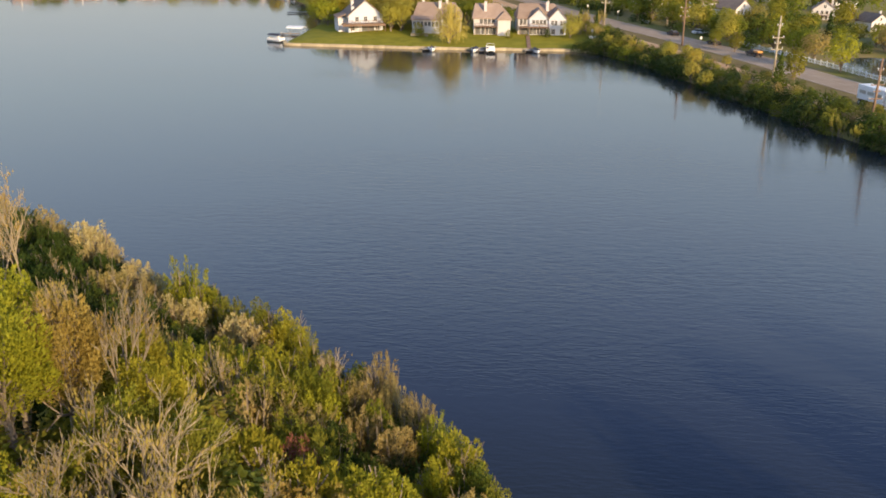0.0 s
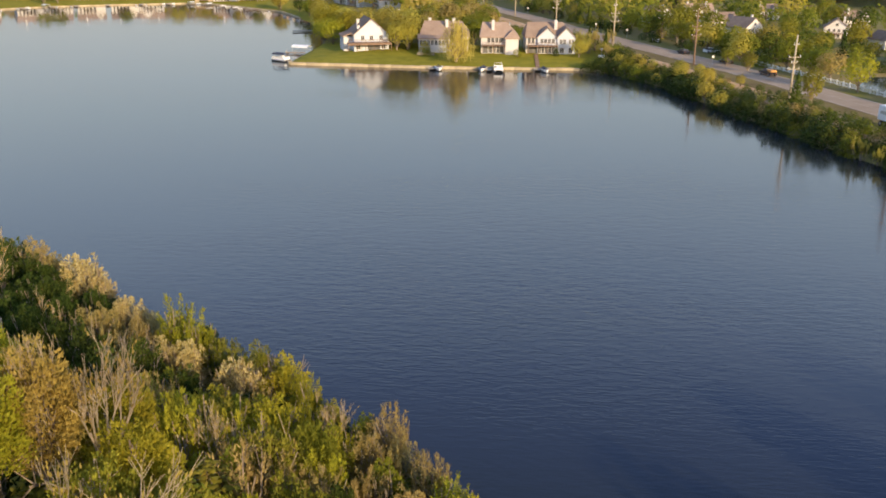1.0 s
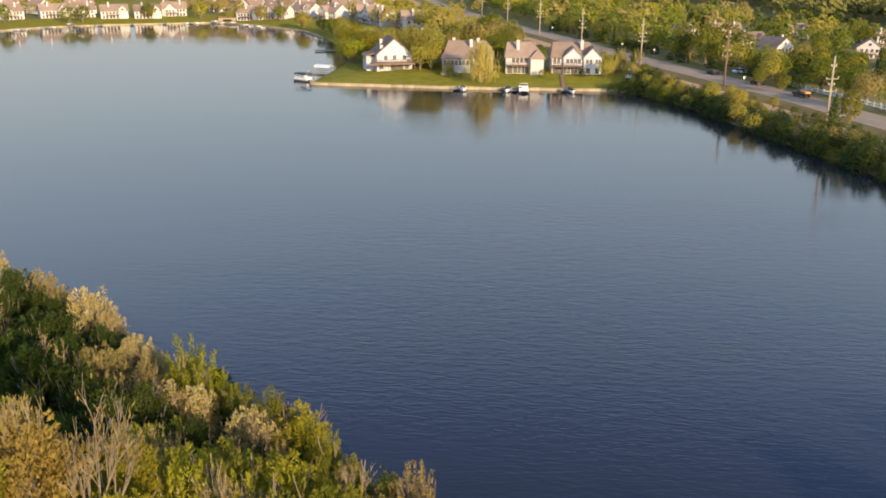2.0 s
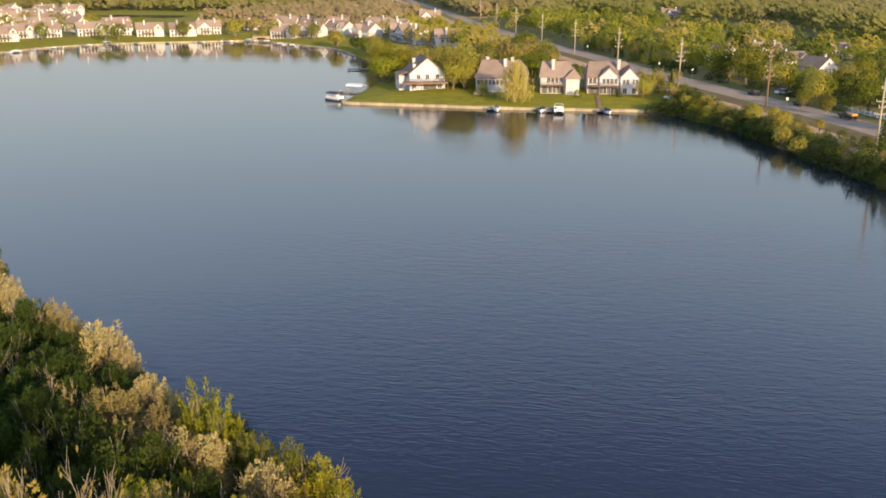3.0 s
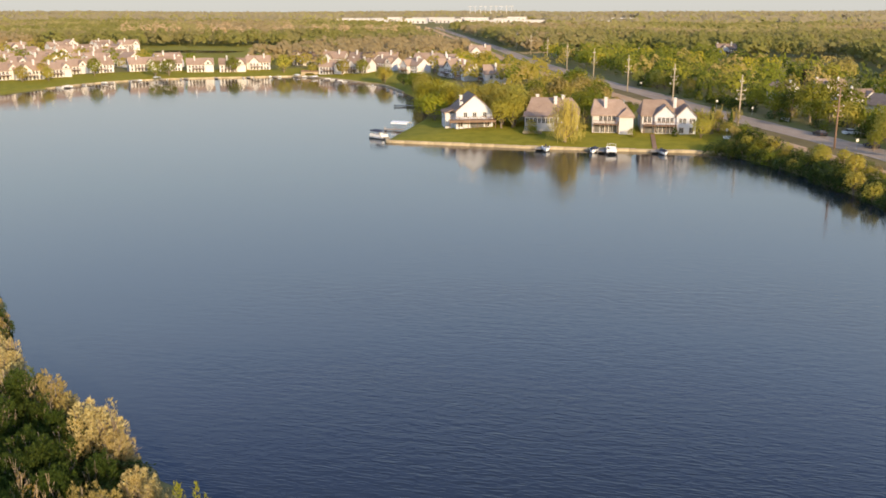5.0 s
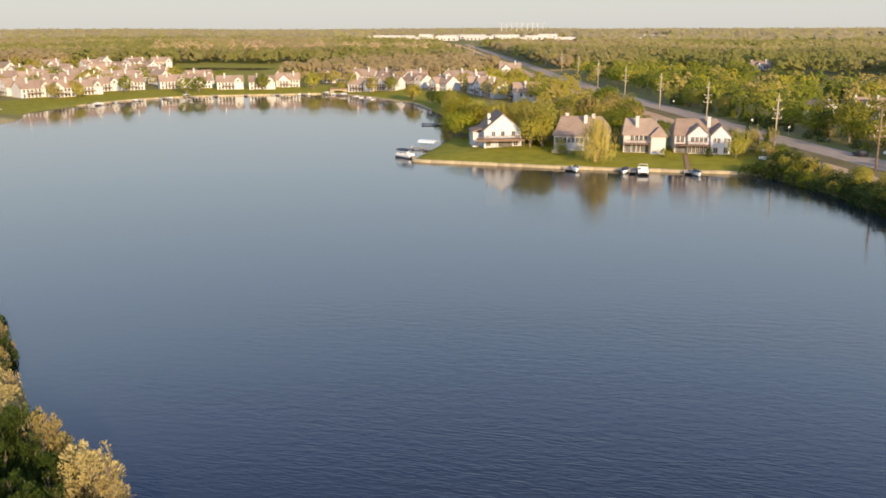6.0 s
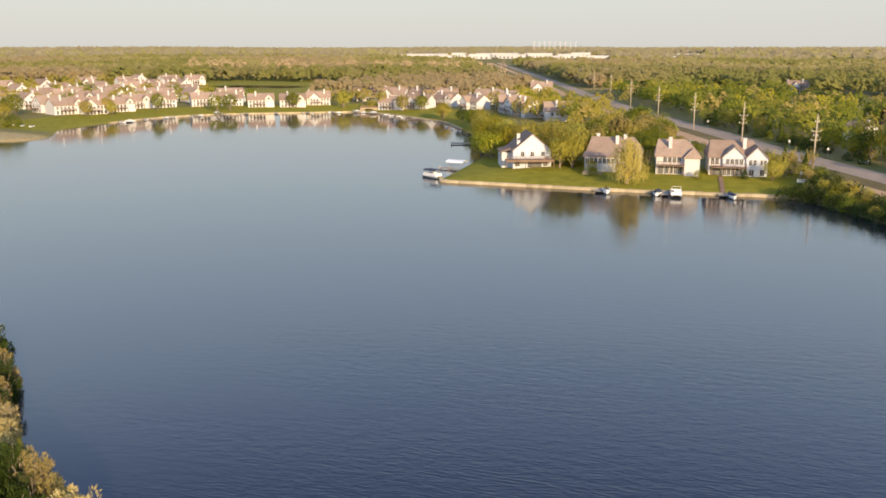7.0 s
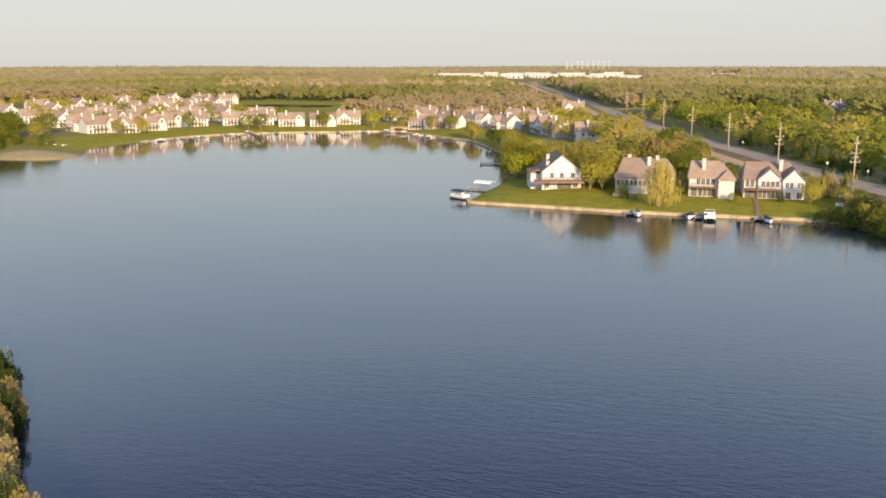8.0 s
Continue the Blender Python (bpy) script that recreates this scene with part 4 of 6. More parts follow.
for k in range(130):      # belt of trees between the point's houses and the road
    y = random.uniform(292, 560)
    xr = float(np.interp(y, ROAD_EDGE[:, 1], ROAD_EDGE[:, 0])) - 29 - (y > 430) * 8
    x = xr - abs(random.gauss(0, 12)) - (y > 380) * random.uniform(0, 18)
    u = random.random()
    sc = random.uniform(0.8, 1.25)
    if x > -14 and y < 400:                               # only low growth before the open road
        if u < 0.6:
            plant("shrub", random.choice(("straw", "deep", "moss")), (4.0, 3.4), 620, x, y, random.uniform(0.6, 1.0), 3, "beside the road", "bushes by the road", "roadside_bush")
    elif x > -60 - (y - 300) * 0.45:
        leaf = "olive" if u < 0.45 else "yellow" if u < 0.65 else "green" if u < 0.85 else "tan"
        if y > 370:
            GROVES[leaf].append((x, y, 8.0 * sc, 7 * sc))
        else:
            plant("broad", leaf, (7, 8.5), 640, x, y, sc, 3, "beside the road", "tree belt")

# yards and woods across the road
random.seed(71)


HOMES = [(0, 51, 366, 40), (3, 73, 316, 34), (2, 69, 345, 20), (1, 68, 384, 10), (2, 95, 392, 12), (0, 101, 322, -15), (3, 108, 290, 20), (0, 130, 305, 0)]   # houses across the road


def before_home(x, y):
    """How an open lawn before a house lies at a place: 0 none, 1 its middle, 2 its foot."""
    for _, hx, hy, _ in HOMES:
        far = math.hypot(hx, hy)
        along = ((hx - x) * hx + (hy - y) * hy) / far
        side = abs((x - hx) * hy - (y - hy) * hx) / far
        if -9 < along < 36 and side < (8.0 if along < 9 else 5.0):
            return 2 if along > 20 else 1
    return 0


def across(x, y, big):
    lawn = before_home(x, y)
    if lawn:
        if lawn == 2 or random.random() < 0.25:
            plant("shrub", random.choice(("green", "olive", "dark")), (5.0, 3.6), 520, x, y, random.uniform(0.6, 0.95), 2, "across the road", "yard shrubs", "yard_bush")
        return
    u, sc = random.random(), random.uniform(0.8, 1.2)
    leaf = "moss" if u < 0.27 else "olive" if u < 0.36 else "green" if u < 0.72 else "deep" if u < 0.88 else "yellow" if u < 0.93 else "tan"
    w, h = (8.0, 9.5) if big else (5.8, 6.6)
    if y > 335:
        GROVES[leaf].append((x, y, h * sc, w * sc))
    elif u > 0.30 and u < 0.34:
        plant("cone", "dark", (4.5, 9), 600, x, y, sc, 2, "across the road", "trees across the road")
    else:
        plant("broad", leaf, (w, h), 760 if big else 560, x, y, sc, 2, "across the road", "trees across the road")


for off in (13, 23, 35, 49, 65, 83, 103):        # wood beyond the road
    y = 298.0 + off * 0.2
    while y < 640:
        x = float(np.interp(y, ROAD_EDGE[:, 1], ROAD_EDGE[:, 0])) + off + random.uniform(-3, 3)
        if y > 385 or off < 30 or random.random() < 0.6:
            across(x, y + random.uniform(-3, 3), True)
        y += 9.5
for k in range(190):                               # yards
    y = random.uniform(165, 300)
    x = float(np.interp(y, ROAD_EDGE[:, 1], ROAD_EDGE[:, 0])) + 8 + random.uniform(0, 1) ** 1.2 * 90
    if not (abs(x - 88) < 17 and abs(y - 222) < 20):
        across(x, y, False)
for k in range(24):
    y = random.uniform(170, 345)
    x = float(np.interp(y, ROAD_EDGE[:, 1], ROAD_EDGE[:, 0])) + 9 + random.uniform(0, 1) ** 1.4 * 60
    if not (abs(x - 88) < 17 and abs(y - 222) < 20):
        plant("shrub", random.choice(("green", "dark", "olive")), (5.0, 3.6), 520, x, y, random.uniform(0.7, 1.2), 2, "across the road", "yard shrubs", "yard_bush")
for x, y in ((57, 292), (62, 283), (66, 272), (70, 262), (75, 249), (80, 268), (72, 290), (86, 285), (92, 262), (66, 300)):
    across(x, y, False)
plant("broad", "yellow", (7.5, 8.5), 1300, 71, 209, 1.0, 1, "across the road", "trees across the road")
plant("broad", "tan", (7, 6.5), 1100, 70.4, 227, 1.0, 1, "across the road", "trees across the road")
for x, y in ((38, 344), (42, 339), (36, 356), (18, 363), (21, 344), (53, 323)):
    plant("cone", "deep", (4.2, 7.5), 700, x, y, random.uniform(0.8, 1.1), 2, "across the road", "trees across the road")
for x, y in ((54, 238), (51, 248)):
    plant("broad", "moss", (4.0, 5.0), 700, x, y, 1.0, 1, "across the road", "trees across the road")
for leaf, size, x, y in (("tan", (12, 13), 80, 432), ("plum", (7.5, 9), 62, 412), ("red", (6, 6.5), 70.5, 268), ("olive", (8, 8.5), 66.5, 272), ("dark", (9, 8), 126, 450), ("dark", (9, 8), 118, 452),
                         ("green", (8, 9), 84, 372), ("green", (7, 9), 108, 352), ("yellow", (8, 9), 112, 372)):
    plant("broad", leaf, size, 1100, x, y, 1.0, 1, "across the road", "trees across the road")
y = 236.0
while y < 430:                                    # dark growth close along the far lanes
    x = float(np.interp(y, ROAD_EDGE[:, 1], ROAD_EDGE[:, 0])) + random.uniform(4.5, 8.5)
    u = random.random()
    if u < 0.62:
        plant("shrub", random.choice(("dark", "dark", "green")), (5.0, 3.6), 520, x, y, random.uniform(0.7, 1.3), 2, "across the road", "yard shrubs", "yard_bush")
    elif u < 0.9 and not before_home(x + 2, y):
        plant("broad", random.choice(("green", "olive")), (7.5, 8.5), 760, x + 2, y, random.uniform(0.7, 1.0), 2, "across the road", "trees across the road")
    y += random.uniform(4.0, 7.5)
# trees among the far lakeside houses
random.seed(81)
for k in range(90):
    i = random.randrange(6, 19)
    x, y = SHORE_FAR[i]
    dx, dy = (-0.8, 0.6) if i < 12 else (-0.2, 1.0) if i < 16 else (0.6, 0.8)
    o = random.choice((14, 50, 50, 90, 90, 130, 130)) + random.uniform(-5, 5)
    x, y, sc = x + dx * o + random.uniform(-14, 14), y + dy * o + random.uniform(-10, 10), random.uniform(0.7, 1.1)
    if o < 20:
        plant("broad", random.choice(("olive", "olive", "green")), (8, 8.5), 640, x, y, sc, 3, "by far houses", "far lakeside trees")
    else:
        GROVES[random.choice(("olive", "olive", "green"))].append((x, y, 8.5 * sc, 8 * sc))
for k in range(38):
    plant("broad", random.choice(("olive", "green", "green")), (8, 9), 1000, *((-286 - random.uniform(0, 30), 326 + random.uniform(0, 26)) if k < 18 else (-300 - random.uniform(0, 46), 350 + random.uniform(0, 30))), random.uniform(0.9, 1.35), 3, "behind the beach", "trees behind the beach")


for k in range(16):
    plant("shrub", random.choice(("green", "moss", "deep")), (6.0, 5.0), 620, -272 - random.uniform(0, 34), 316 + random.uniform(0, 22), random.uniform(0.8, 1.2), 3, "behind the beach", "bushes behind the beach", "beach_bush")
for k in range(80):
    x, y = random.uniform(-520, -300), random.uniform(405, 640)
    if x < -300 - (y - 400) * 0.2 and not (abs(x + 315) < 120 and y > 575):
        sc = random.uniform(0.7, 1.1)
        GROVES[random.choice(("olive", "olive", "green", "tan"))].append((x, y, 9 * sc, 8 * sc))


def crowns(name, x, y, h, wd, quads, leaf, label):
    """Many far trees as one mesh, each a domed crown of leaf clumps reaching down to the land."""
    n = len(x)
    z0 = land_height(x, y)
    d = RNG.normal(size=(n, quads, 3))
    d[..., 2] = np.abs(d[..., 2]) * 1.2 - 0.45
    d /= np.linalg.norm(d, axis=2)[..., None]
    wd = wd[:, None]
    rad = RNG.uniform(0.8, 1.0, (n, quads)) * (1 + 0.25 * np.sin(d[..., 0] * 6 + h[:, None] * 5) * np.sin(d[..., 2] * 5 + h[:, None] * 9))
    c = np.stack([x[:, None] + d[..., 0] * wd * 0.5 * rad, y[:, None] + d[..., 1] * wd * 0.5 * rad, (z0 + h * 0.52)[:, None] + d[..., 2] * (h * 0.48)[:, None] * rad], 2)
    # clumps tilted up and towards the sun so that far crowns look evenly lit
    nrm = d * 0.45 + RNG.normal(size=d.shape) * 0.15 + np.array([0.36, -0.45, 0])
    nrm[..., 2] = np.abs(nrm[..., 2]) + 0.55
    sz = (1.6 * wd / math.sqrt(quads)) * RNG.uniform(0.7, 1.3, (n, quads))
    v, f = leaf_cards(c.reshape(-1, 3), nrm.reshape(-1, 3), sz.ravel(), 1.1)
    return tagged(new(name, raw_mesh(name, v, f, LEAF[leaf])), label, "woods", kind="stuff")


for leaf, trees in GROVES.items():
    g = np.array(trees)
    crowns("grove", g[:, 0], g[:, 1], g[:, 2], g[:, 3], 150, leaf, WORDS[leaf] + " trees scattered among far houses and beside the road")


def woods(name, count, r0, r1, width, quads, leaf, label, low=9, high=16, keep=None, side=(-9, 9)):
    """A far wood as one mesh."""
    r = np.sqrt(RNG.random(count) * (r1 ** 2 - r0 ** 2) + r0 ** 2)
    a = RNG.uniform(-0.98, 0.62, count)
    x, y = r * np.sin(a), r * np.cos(a)
    ok = np.ones(count, bool)
    roadx = np.interp(y, ROAD_EDGE[:, 1], ROAD_EDGE[:, 0])
    ok &= ~((x < roadx + 8) & (x > roadx - np.where(y > 700, 62, 34)) & (y < 1500))
    for cx, cy, rx, ry in PONDS:
        ok &= np.hypot((x - cx) / (rx + 12), (y - cy) / (ry + 12)) > 1
    if keep is not None:
        ok &= keep(x, y)
    patch = np.sin(x / 61 + 1.3 * np.sin(y / 83)) + np.sin(y / 97 + 1.7 * np.sin(x / 74)) + RNG.normal(size=count) * 0.5      # stands of one kind
    ok &= (patch > side[0]) & (patch < side[1])
    lane = np.interp(x, SIDE_ROAD[:, 0], SIDE_ROAD[:, 1])
    ok &= ~((x > -92) & (x < -8) & (y < lane + 5) & (y > lane - 90))
    for hx, hy in ((56, 690), (-2, 690)):                # clearings round single houses
        ok &= ~((np.abs(x - hx * y / hy) < 14) & (y < hy + 14) & (y > hy - (42 if hx > 0 else 50)))
    x, y = x[ok], y[ok]
    return crowns(name, x, y, RNG.uniform(low, high, len(x)), width * RNG.uniform(0.6, 1.5, len(x)), quads, leaf, label)


def open_land(x, y):
    left_houses = (x > -560) & (x < -60) & (y > 250) & (y < 520 + ((x < -225) & (x > -400)) * 225 + (x <= -400) * 150)
    point = (x > -120) & (y < 640) & (x < 120)
    return ~left_houses & ~point & (y > 180)


def skyline_gap(x, y):
    """Open ground before the far town."""
    return ~((x / y > -0.345) & (x / y < -0.10) & (y > 1350) & (y < 2350)) & ~((x / y > -0.05) & (x / y < 0.0) & (y > 1900) & (y < 2350))


def far_land(x, y):
    return open_land(x, y) & skyline_gap(x, y)


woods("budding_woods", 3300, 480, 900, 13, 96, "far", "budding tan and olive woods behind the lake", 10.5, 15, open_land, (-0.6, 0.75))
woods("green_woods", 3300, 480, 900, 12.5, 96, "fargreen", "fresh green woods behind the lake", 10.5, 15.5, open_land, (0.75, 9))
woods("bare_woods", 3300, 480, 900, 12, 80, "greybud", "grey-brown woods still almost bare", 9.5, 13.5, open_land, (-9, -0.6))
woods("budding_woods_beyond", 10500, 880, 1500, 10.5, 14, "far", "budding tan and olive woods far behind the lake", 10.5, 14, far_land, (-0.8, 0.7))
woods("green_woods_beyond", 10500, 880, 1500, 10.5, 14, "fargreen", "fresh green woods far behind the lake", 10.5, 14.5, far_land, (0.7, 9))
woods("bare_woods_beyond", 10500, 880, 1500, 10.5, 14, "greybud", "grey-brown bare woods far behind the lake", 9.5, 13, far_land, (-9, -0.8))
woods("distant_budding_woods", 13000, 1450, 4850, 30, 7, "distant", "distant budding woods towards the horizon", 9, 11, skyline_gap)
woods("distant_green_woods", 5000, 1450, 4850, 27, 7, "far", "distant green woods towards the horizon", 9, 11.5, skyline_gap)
tall = np.column_stack([np.linspace(-470, -190, 34) + RNG.normal(size=34) * 5, np.linspace(792, 835, 34) + RNG.normal(size=34) * 12])
crowns("tall_bare_woods", tall[:, 0], tall[:, 1], RNG.uniform(15, 20, 34), RNG.uniform(8, 13, 34), 160, "sycamore", "tall pinkish budding trees behind the ponds")


# ---- houses ----
def window(parent, x, y, z, w, h, side="front"):
    """Frame, sill and pane set into a wall that faces -y (front) or -x, +x."""
    rot = {"front": 0, "left": -90, "right": 90, "back": 180}[side]
    key = ("win", round(w, 2), round(h, 2))
    if key not in TEMPLATES:
        bm = bmesh.new()
        t = 0.09
        add_box(bm, -w / 2 - t, w / 2 + t, -0.07, 0.03, h, h + t)
        add_box(bm, -w / 2 - t, w / 2 + t, -0.10, 0.03, -t, 0)
        add_box(bm, -w / 2 - t, -w / 2, -0.07, 0.03, 0, h)
        add_box(bm, w / 2, w / 2 + t, -0.07, 0.03, 0, h)
        add_box(bm, -0.03, 0.03, -0.05, 0.03, 0, h)
        a = bpy.data.meshes.new("window")
        bm.to_mesh(a), bm.free()
        a.materials.append(TRIM)
        bm = bmesh.new()
        add_box(bm, -w / 2, w / 2, -0.02, 0.0, 0, h)
        b = bpy.data.meshes.new("pane")
        bm.to_mesh(b), bm.free()
        b.materials.append(GLASS)
        TEMPLATES[key] = (a, b)
    a, b = TEMPLATES[key]
    f = new("window", a)
    f.parent = parent
    f.matrix_basis = pose(x, y, z, 0, 0, rot)
    g = new("pane", b)
    g.parent = f
    return f


def gable_roof(parent, x0, x1, y0, y1, z, rise, axis, material, over=0.45, name="roof"):
    """Two roof slabs meeting in a ridge along x or y."""
    th = 0.22
    if axis == "y":
        xm, w = (x0 + x1) / 2, (x1 - x0) / 2
        k = rise / w
        o = [(x0 - over, z - over * k), (xm, z + rise), (x1 + over, z - over * k), (x1 + over, z - over * k + th), (xm, z + rise + th), (x0 - over, z - over * k + th)]
        return prism(name, o, y0 - over, y1 + over, material, parent)
    ym, w = (y0 + y1) / 2, (y1 - y0) / 2
    k = rise / w
    o = [(y0 - over, z - over * k), (ym, z + rise), (y1 + over, z - over * k), (y1 + over, z - over * k + th), (ym, z + rise + th), (y0 - over, z - over * k + th)]
    ob = prism(name, o, -x1 - over, -x0 + over, material, parent)
    ob.data.transform(Matrix.Rotation(math.pi / 2, 4, "Z"))
    return ob


def hip_roof(parent, x0, x1, y0, y1, z, rise, material, left=0.0, right=0.0, over=0.45):
    """A roof with its ridge along x whose ends may slope in by left and right metres."""
    a, b, c, d = x0 - over, x1 + over, y0 - over, y1 + over
    zl, ym, th = z - over * rise / ((y1 - y0) / 2), (y0 + y1) / 2, 0.22
    base = [(a, c, zl), (b, c, zl), (b, d, zl), (a, d, zl)]
    v = base + [(x, y, q + th) for x, y, q in base] + [(a + left, ym, z + rise + th), (b - right, ym, z + rise + th)]
    f = [(3, 2, 1, 0), (0, 1, 5, 4), (2, 3, 7, 6), (1, 2, 6, 5), (3, 0, 4, 7), (4, 5, 9, 8), (6, 7, 8, 9), (5, 6, 9), (7, 4, 8)]
    return mesh_object("roof", v, f, material, parent)


def block(parent, x0, x1, y0, y1, z0, z1, rise, axis, material=None, name="wall"):
    """Walls of a wing with the gable ends under its roof."""
    material = material or SIDING
    if axis == "y":
        o = [(x0, z0), (x1, z0), (x1, z1), ((x0 + x1) / 2, z1 + rise), (x0, z1)] if rise else [(x0, z0), (x1, z0), (x1, z1), (x0, z1)]
        return prism(name, o, y0, y1, material, parent)
    o = [(y0, z0), (y1, z0), (y1, z1), ((y0 + y1) / 2, z1 + rise), (y0, z1)]
    ob = prism(name, o, -x1, -x0, material, parent)
    ob.data.transform(Matrix.Rotation(math.pi / 2, 4, "Z"))
    return ob


def chimney(parent, x, y, z0, z1):
    c = box("chimney", x - 0.42, x + 0.42, y - 0.4, y + 0.4, z0, z1, SIDING, parent, 0.03)
    box("chimney_cap", x - 0.5, x + 0.5, y - 0.48, y + 0.48, z1, z1 + 0.18, TRIM, c, 0.03)
    return c


def deck(parent, x0, x1, y0, y1, z, foot=0.0):
    """Raised deck with its posts, rail and balusters."""
    d = box("deck", x0, x1, y0, y1, z - 0.22, z, WOOD, parent, 0.02)
    n = max(2, int((x1 - x0) / 2.4) + 1)
    for i in range(n):
        x = x0 + 0.1 + (x1 - x0 - 0.2) * i / (n - 1)
        box("post", x - 0.08, x + 0.08, y0 + 0.02, y0 + 0.18, foot, z - 0.22, WOOD, d)
        box("rail_post", x - 0.05, x + 0.05, y0, y0 + 0.1, z, z + 1.0, WOOD, d)
    box("handrail", x0, x1, y0, y0 + 0.09, z + 0.92, z + 1.0, WOOD, d)
    bm = bmesh.new()
    k = int((x1 - x0) / 0.22)
    for i in range(k):
        x = x0 + (i + 0.5) * (x1 - x0) / k
        add_box(bm, x - 0.022, x + 0.022, y0 + 0.03, y0 + 0.07, z, z + 0.92)
    tagged(part("baluster_infill", bm, WOOD, d), kind="stuff")
    return d


def house_one(m):
    """White gabled house at the tip: wide gable to the lake, long dark roof, brown deck all along."""
    e = thing("lakeside_house", "white gabled two-storey house with brown shingle roof and deck", "house", m, "houses on the point")
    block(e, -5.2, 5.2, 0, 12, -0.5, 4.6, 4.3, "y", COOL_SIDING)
    gable_roof(e, -5.2, 5.2, 0, 12, 4.6, 4.3, "y", DARK_SHINGLE)
    block(e, -7.8, -5.2, 3.5, 11, -0.5, 3.7, 0, "y")
    prism("roof", [(-8.2, 3.6), (-5.2, 4.6), (-5.2, 4.85), (-8.2, 3.85)], 3.1, 11.4, DARK_SHINGLE, e)
    for x in (-2.6, 0, 2.9):
        window(e, x, 0, 2.9, 0.95, 1.3)
    for x in (-4.0, 3.6):
        window(e, x, 0, 0.3, 1.2, 1.6)
    box("garage_door", -1.2, 2.6, -0.06, 0.0, 0.0, 1.9, ROOMDARK, e)
    for y in (4.5, 7.5):
        window(e, -7.8, y, 2.0, 1.0, 1.3, "left")
    chimney(e, -3.5, 2.2, 5.0, 6.9)
    chimney(e, -2.6, 8.5, 5.5, 8.1)
    deck(e, -7.4, 5.6, -2.6, 0, 2.35)
    box("deck_fascia", -7.4, 5.6, -2.68, -2.6, 1.7, 2.35, WOOD, e)
    return e


def house_two(m):
    """Long low house with a broad roof and a band of windows."""
    e = thing("lakeside_house", "cream house with broad brown roof and a band of windows", "house", m, "houses on the point")
    block(e, -7.0, 7.0, 0, 12, -0.5, 4.6, 0, "y")
    hip_roof(e, -7.0, 7.0, 0, 12, 4.6, 3.5, SHINGLE, 1.2, 2.5)
    block(e, -7.4, 0.8, -2.2, 0, -0.5, 3.9, 0, "y")
    lean = prism("roof", [(-2.7, 3.75), (0.3, 4.7), (0.3, 4.92), (-2.7, 3.97)], -1.2, 7.8, SHINGLE, e)
    lean.data.transform(Matrix.Rotation(math.pi / 2, 4, "Z"))
    for k in range(7):
        window(e, -6.7 + k * 1.1, -2.2, 2.1, 0.8, 1.3)
    for k in range(3):
        window(e, 2.6 + k * 1.6, 0, 2.4, 1.0, 1.4)
        window(e, 2.6 + k * 1.6, 0, -0.1, 1.0, 1.7)
    chimney(e, -4.6, 6.5, 6.5, 8.9)
    chimney(e, 0.6, 3.5, 5.6, 8.7)
    chimney(e, 2.6, 5.5, 6.5, 8.9)
    deck(e, 0.8, 6.6, -2.6, 0, 2.0)
    box("retaining_wall", -7.6, -2.5, -6.4, -6.0, -0.6, 0.5, STONE, e)
    return e


def house_three(m):
    e = thing("lakeside_house", "cream house with steep brown roof, balcony and tall windows", "house", m, "houses on the point")
    block(e, -5.4, 5.2, 0, 11, -0.5, 4.7, 0, "y")
    hip_roof(e, -5.4, 5.2, 0, 11, 4.7, 3.5, SHINGLE, 0.8, 3.6)
    block(e, 1.6, 5.3, -1.8, 3, -0.5, 4.6, 0, "y")
    wing = hip_roof(e, -1.8, 4.5, -5.3, -1.6, 4.6, 1.7, SHINGLE, 2.2, 1.0, 0.35)
    wing.data.transform(Matrix.Rotation(math.pi / 2, 4, "Z"))
    for k in range(4):
        window(e, -3.2 + k * 1.15, 0, 3.0, 0.85, 1.4)
    for k in range(4):
        window(e, -2.6 + k * 1.05, 0, 0.1, 0.8, 1.9)
    # flat dark panel on the wall; shade of an entry is in its colour
    box("entry_shade_panel", -4.9, -3.5, -0.05, 0.0, 0.0, 2.1, ROOMDARK, e)
    chimney(e, -2.0, 2.6, 5.6, 9.0)
    box("roof_vent", 2.9, 3.15, 6.0, 6.25, 7.2, 8.2, METAL, e)
    deck(e, -5.2, 1.4, -2.0, 0, 2.4)
    box("band", -5.5, 1.6, -0.1, 0.0, 2.5, 2.75, TRIM, e)
    return e


